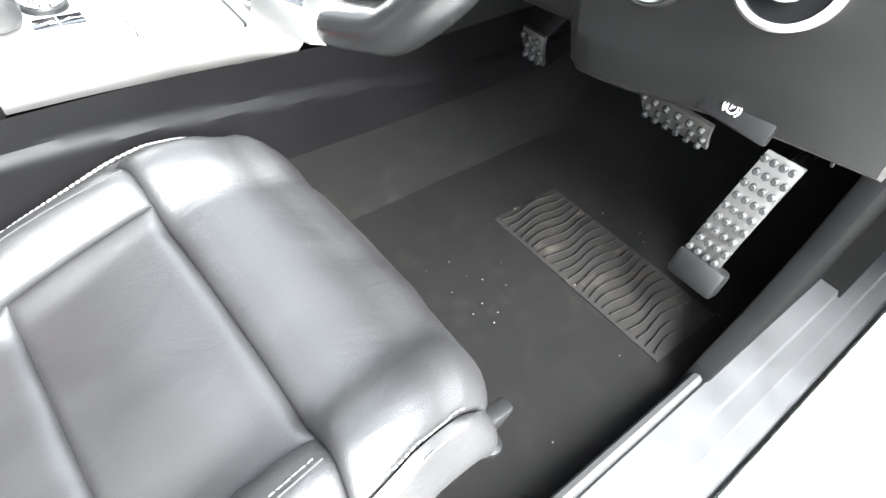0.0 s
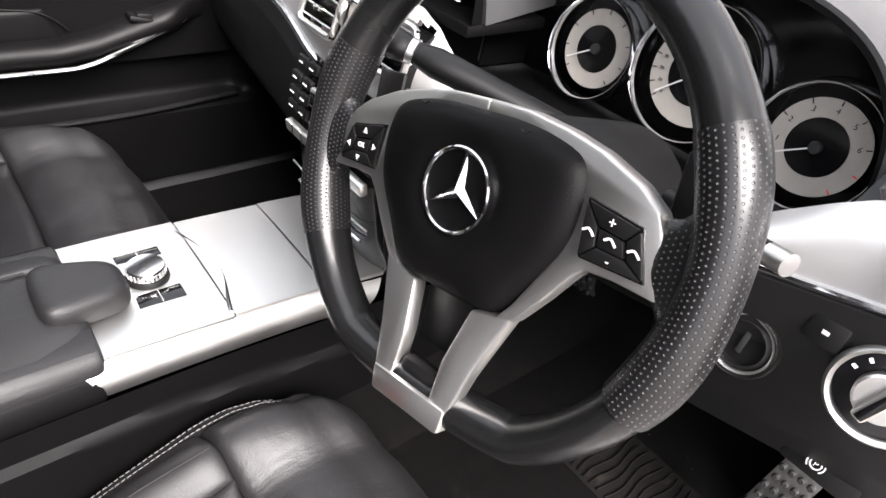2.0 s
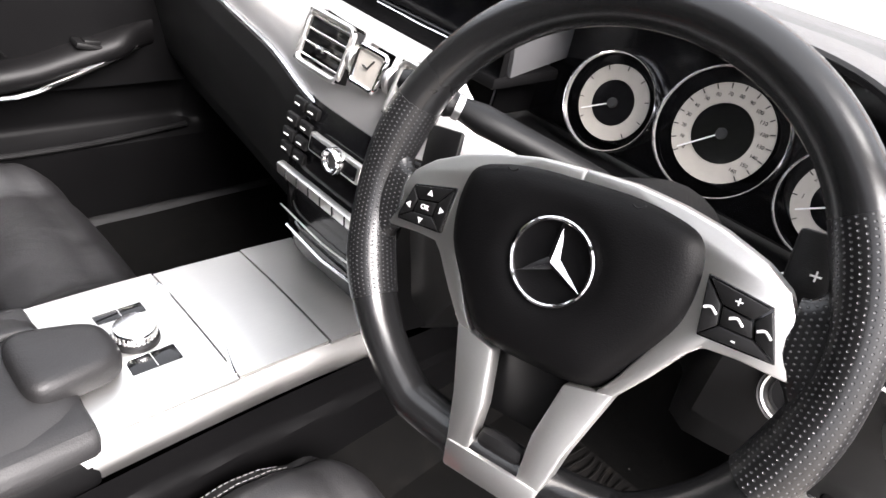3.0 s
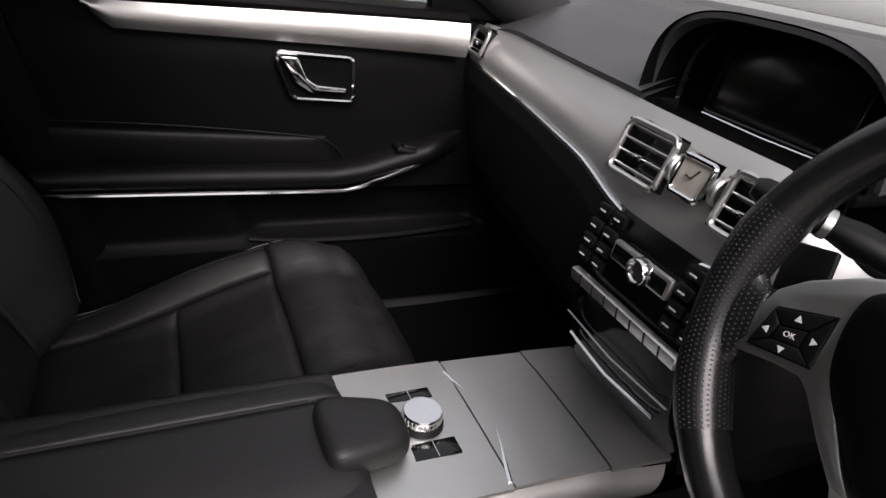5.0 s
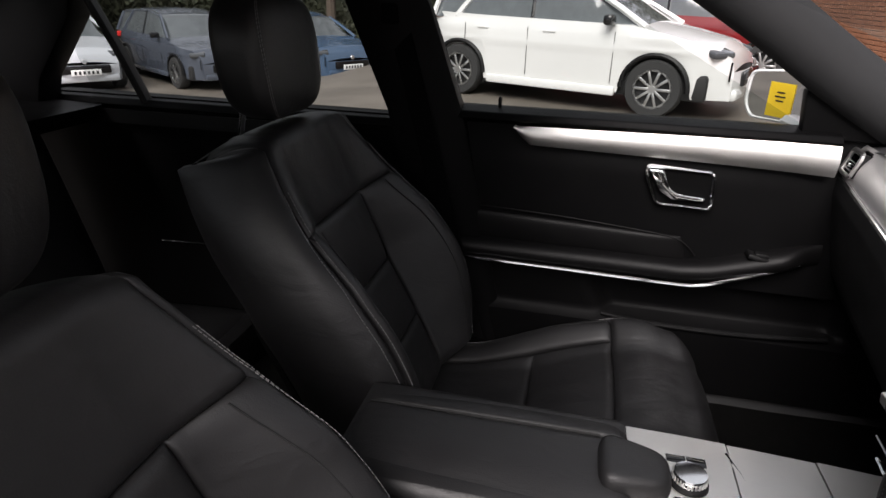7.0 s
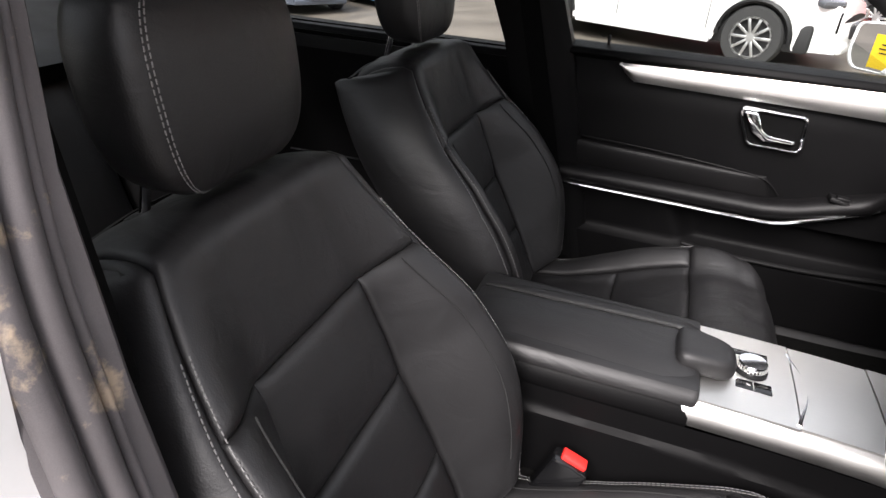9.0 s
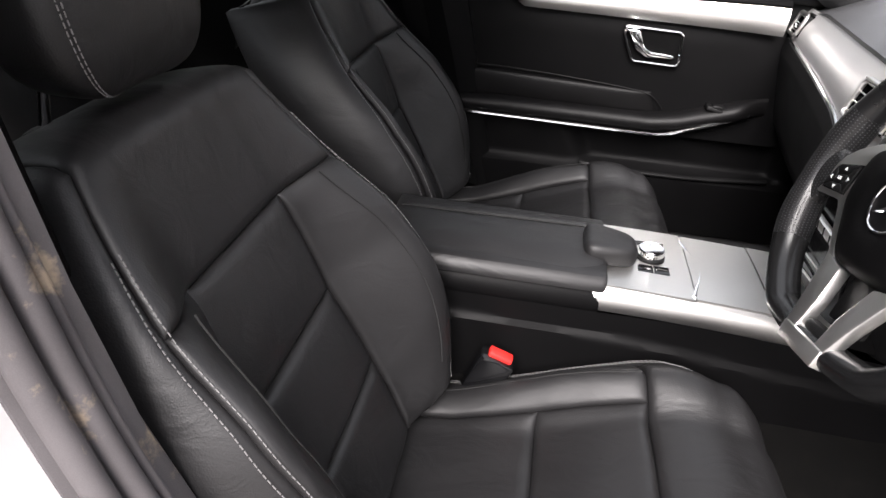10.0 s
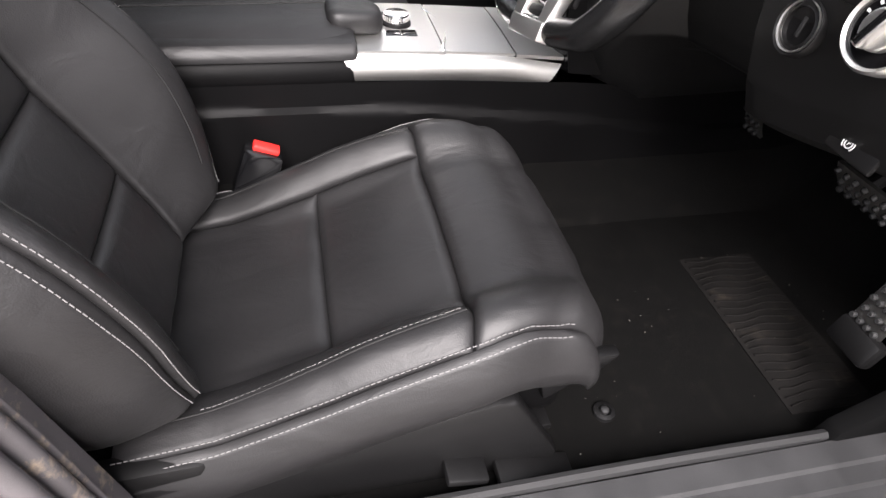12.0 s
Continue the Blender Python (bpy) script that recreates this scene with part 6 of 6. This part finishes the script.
bb = rbox(0.215, 0.1025, 0.065, 0.004, None, 1)
bb.to_mesh(bme)
bb.free()
bme.materials.append(BRICK)
rnd = random.Random(4)
cnt = 0
for row in range(30):
    for c in range(10):
        x = -9.97 - 0.225 * c - (0.11 if row % 2 else 0)
        b = new("brick", bme)
        b.location = (x, GY + 0.02 + rnd.uniform(-0.002, 0.002), 0.04 + 0.075 * row)
        b.parent = gar
rest = []
for row in range(40):
    for c in range(30):
        if row < 30 and c < 10:
            continue
        x = -9.97 - 0.225 * c - (0.11 if row % 2 else 0)
        rest.append((x, 0.04 + 0.075 * row))
vs, fs = [], []
for x, z in rest:
    k = len(vs)
    for dx in (-0.1075, 0.1075):
        for dy in (-0.03, 0.05):
            for dz in (-0.0325, 0.0325):
                vs.append((x + dx, GY + dy, z + dz))
    fs += [(k, k + 1, k + 5, k + 4), (k + 1, k + 3, k + 7, k + 5), (k, k + 4, k + 6, k + 2), (k, k + 2, k + 3, k + 1), (k + 4, k + 5, k + 7, k + 6)]
me = bpy.data.meshes.new("brickwork")
me.from_pydata(vs, [], fs)
tagged(link("brickwork", me, BRICK, gar), kind="stuff")

# trees and hedge along the edge of the car park
def foliage(n, seed, box, size):
    rr_ = random.Random(seed)
    vs, fs = [], []
    (x0, y0, z0), (x1, y1, z1) = box
    for _ in range(n):
        p = Vector((rr_.uniform(x0, x1), rr_.uniform(y0, y1), z0 + (z1 - z0) * rr_.random() ** 1.2))
        if noise.noise(p * 0.6) < -0.12:
            continue
        a = Vector((rr_.gauss(0, 1), rr_.gauss(0, 1), rr_.gauss(0, 1))).normalized()
        b = a.orthogonal().normalized()
        c = a.cross(b)
        s = size * rr_.uniform(0.6, 1.4)
        k = len(vs)
        vs += [p + b * s, p + c * s * 0.55, p - b * s, p - c * s * 0.55]
        fs.append((k, k + 1, k + 2, k + 3))
    me_ = bpy.data.meshes.new("foliage")
    me_.from_pydata([tuple(v) for v in vs], [], fs)
    return me_
hedge = link("hedge", foliage(60000, 3, ((-27, -24, -0.9), (-20, 6, 7)), 0.12), LEAF)
tagged(hedge, "dark hedge and shrubs along the car park edge", "hedge", kind="stuff")
hedge2 = link("hedge", foliage(45000, 5, ((-24, -24, -0.9), (-6, -17.5, 7)), 0.12), LEAF)
tagged(hedge2, "dark hedge and shrubs along the car park edge", "hedge", kind="stuff")
tagged(part("bank", sheet(lambda u, v: (-29 + 0.5 * noise.noise(Vector((u * 9, v * 9, 0))), -30 + 50 * u, -1 + 8.5 * v), 20, 8, 0.3), LEAF), "dark overgrown bank behind the hedge", "bank", kind="structure")
tagged(part("bank", sheet(lambda u, v: (-29 + 40 * u, -26, -1 + 8.5 * v), 20, 8, 0.3), LEAF), "dark overgrown bank behind the hedge", "bank", kind="structure")
def tree(at, h, seed):
    r_ = random.Random(seed)
    t = thing("tree", "bare-limbed dark tree behind the parked cars", "tree", at, "trees")
    bms = [tube([(0.05 * math.sin(k), 0.04 * math.cos(k * 2), h * k / 8) for k in range(9)], 0.14, 8)]
    for k in range(16):
        z = h * r_.uniform(0.3, 0.95)
        a = r_.uniform(0, 6.28)
        l_ = h * r_.uniform(0.15, 0.35)
        bms.append(tube([(0, 0, z), (l_ * 0.5 * math.cos(a), l_ * 0.5 * math.sin(a), z + l_ * 0.35), (l_ * math.cos(a + 0.2), l_ * math.sin(a + 0.2), z + l_ * 0.9)], 0.035, 5))
    part("trunk", join(bms), BARK, t)
    link("crown", foliage(5000, seed, ((-2.2, -2.2, h * 0.4), (2.2, 2.2, h * 1.1)), 0.09), LEAF, t)
for k, (x, y, h) in enumerate(((-19, -3, 7.5), (-18, -8, 8), (-15, -14, 7), (-11, -16, 8), (-19.5, 1.5, 7))):
    tree((x, y, ground_z(x, y)), h, 20 + k)

# crumbs and grit on the mat, the sill and the seat
grit = []
rnd = random.Random(12)
for k in range(45):
    x, y = rnd.uniform(0.30, 0.70), rnd.uniform(0.12, 0.70)
    z = FLOOR_Z + (0.0240 if x < 0.665 else 0.004)
    s_ = rnd.uniform(0.0004, 0.0011)
    grit.append(rbox(s_ * 2, s_, s_, 0, pose(x, y, z, rnd.uniform(0, 90), 0, rnd.uniform(0, 180))))
tagged(part("grit", join(grit), mat("pale_grit", (0.13, 0.12, 0.105), 0.9), smooth=False), "pale grit and crumbs scattered on the driver's mat", "grit", kind="stuff")

# rear headrests
for x in (-0.40, 0.40):
    rh = thing("rear_headrest", "black rear headrest in deep shade", "headrest", (x, -1.62, 0.98), "rear headrests")
    part("pad", sheet(lambda u, v: (0.13 * math.copysign(abs(math.cos(6.2832 * u)) ** 0.7, math.cos(6.2832 * u)) * max(0, math.cos(math.pi * (v - 0.5))) ** 0.5, 0.05 * math.sin(6.2832 * u) * max(0, math.cos(math.pi * (v - 0.5))) ** 0.5, 0.07 + 0.075 * math.sin(math.pi * (v - 0.5))), 28, 14, wrap=True), LEATHER, rh)
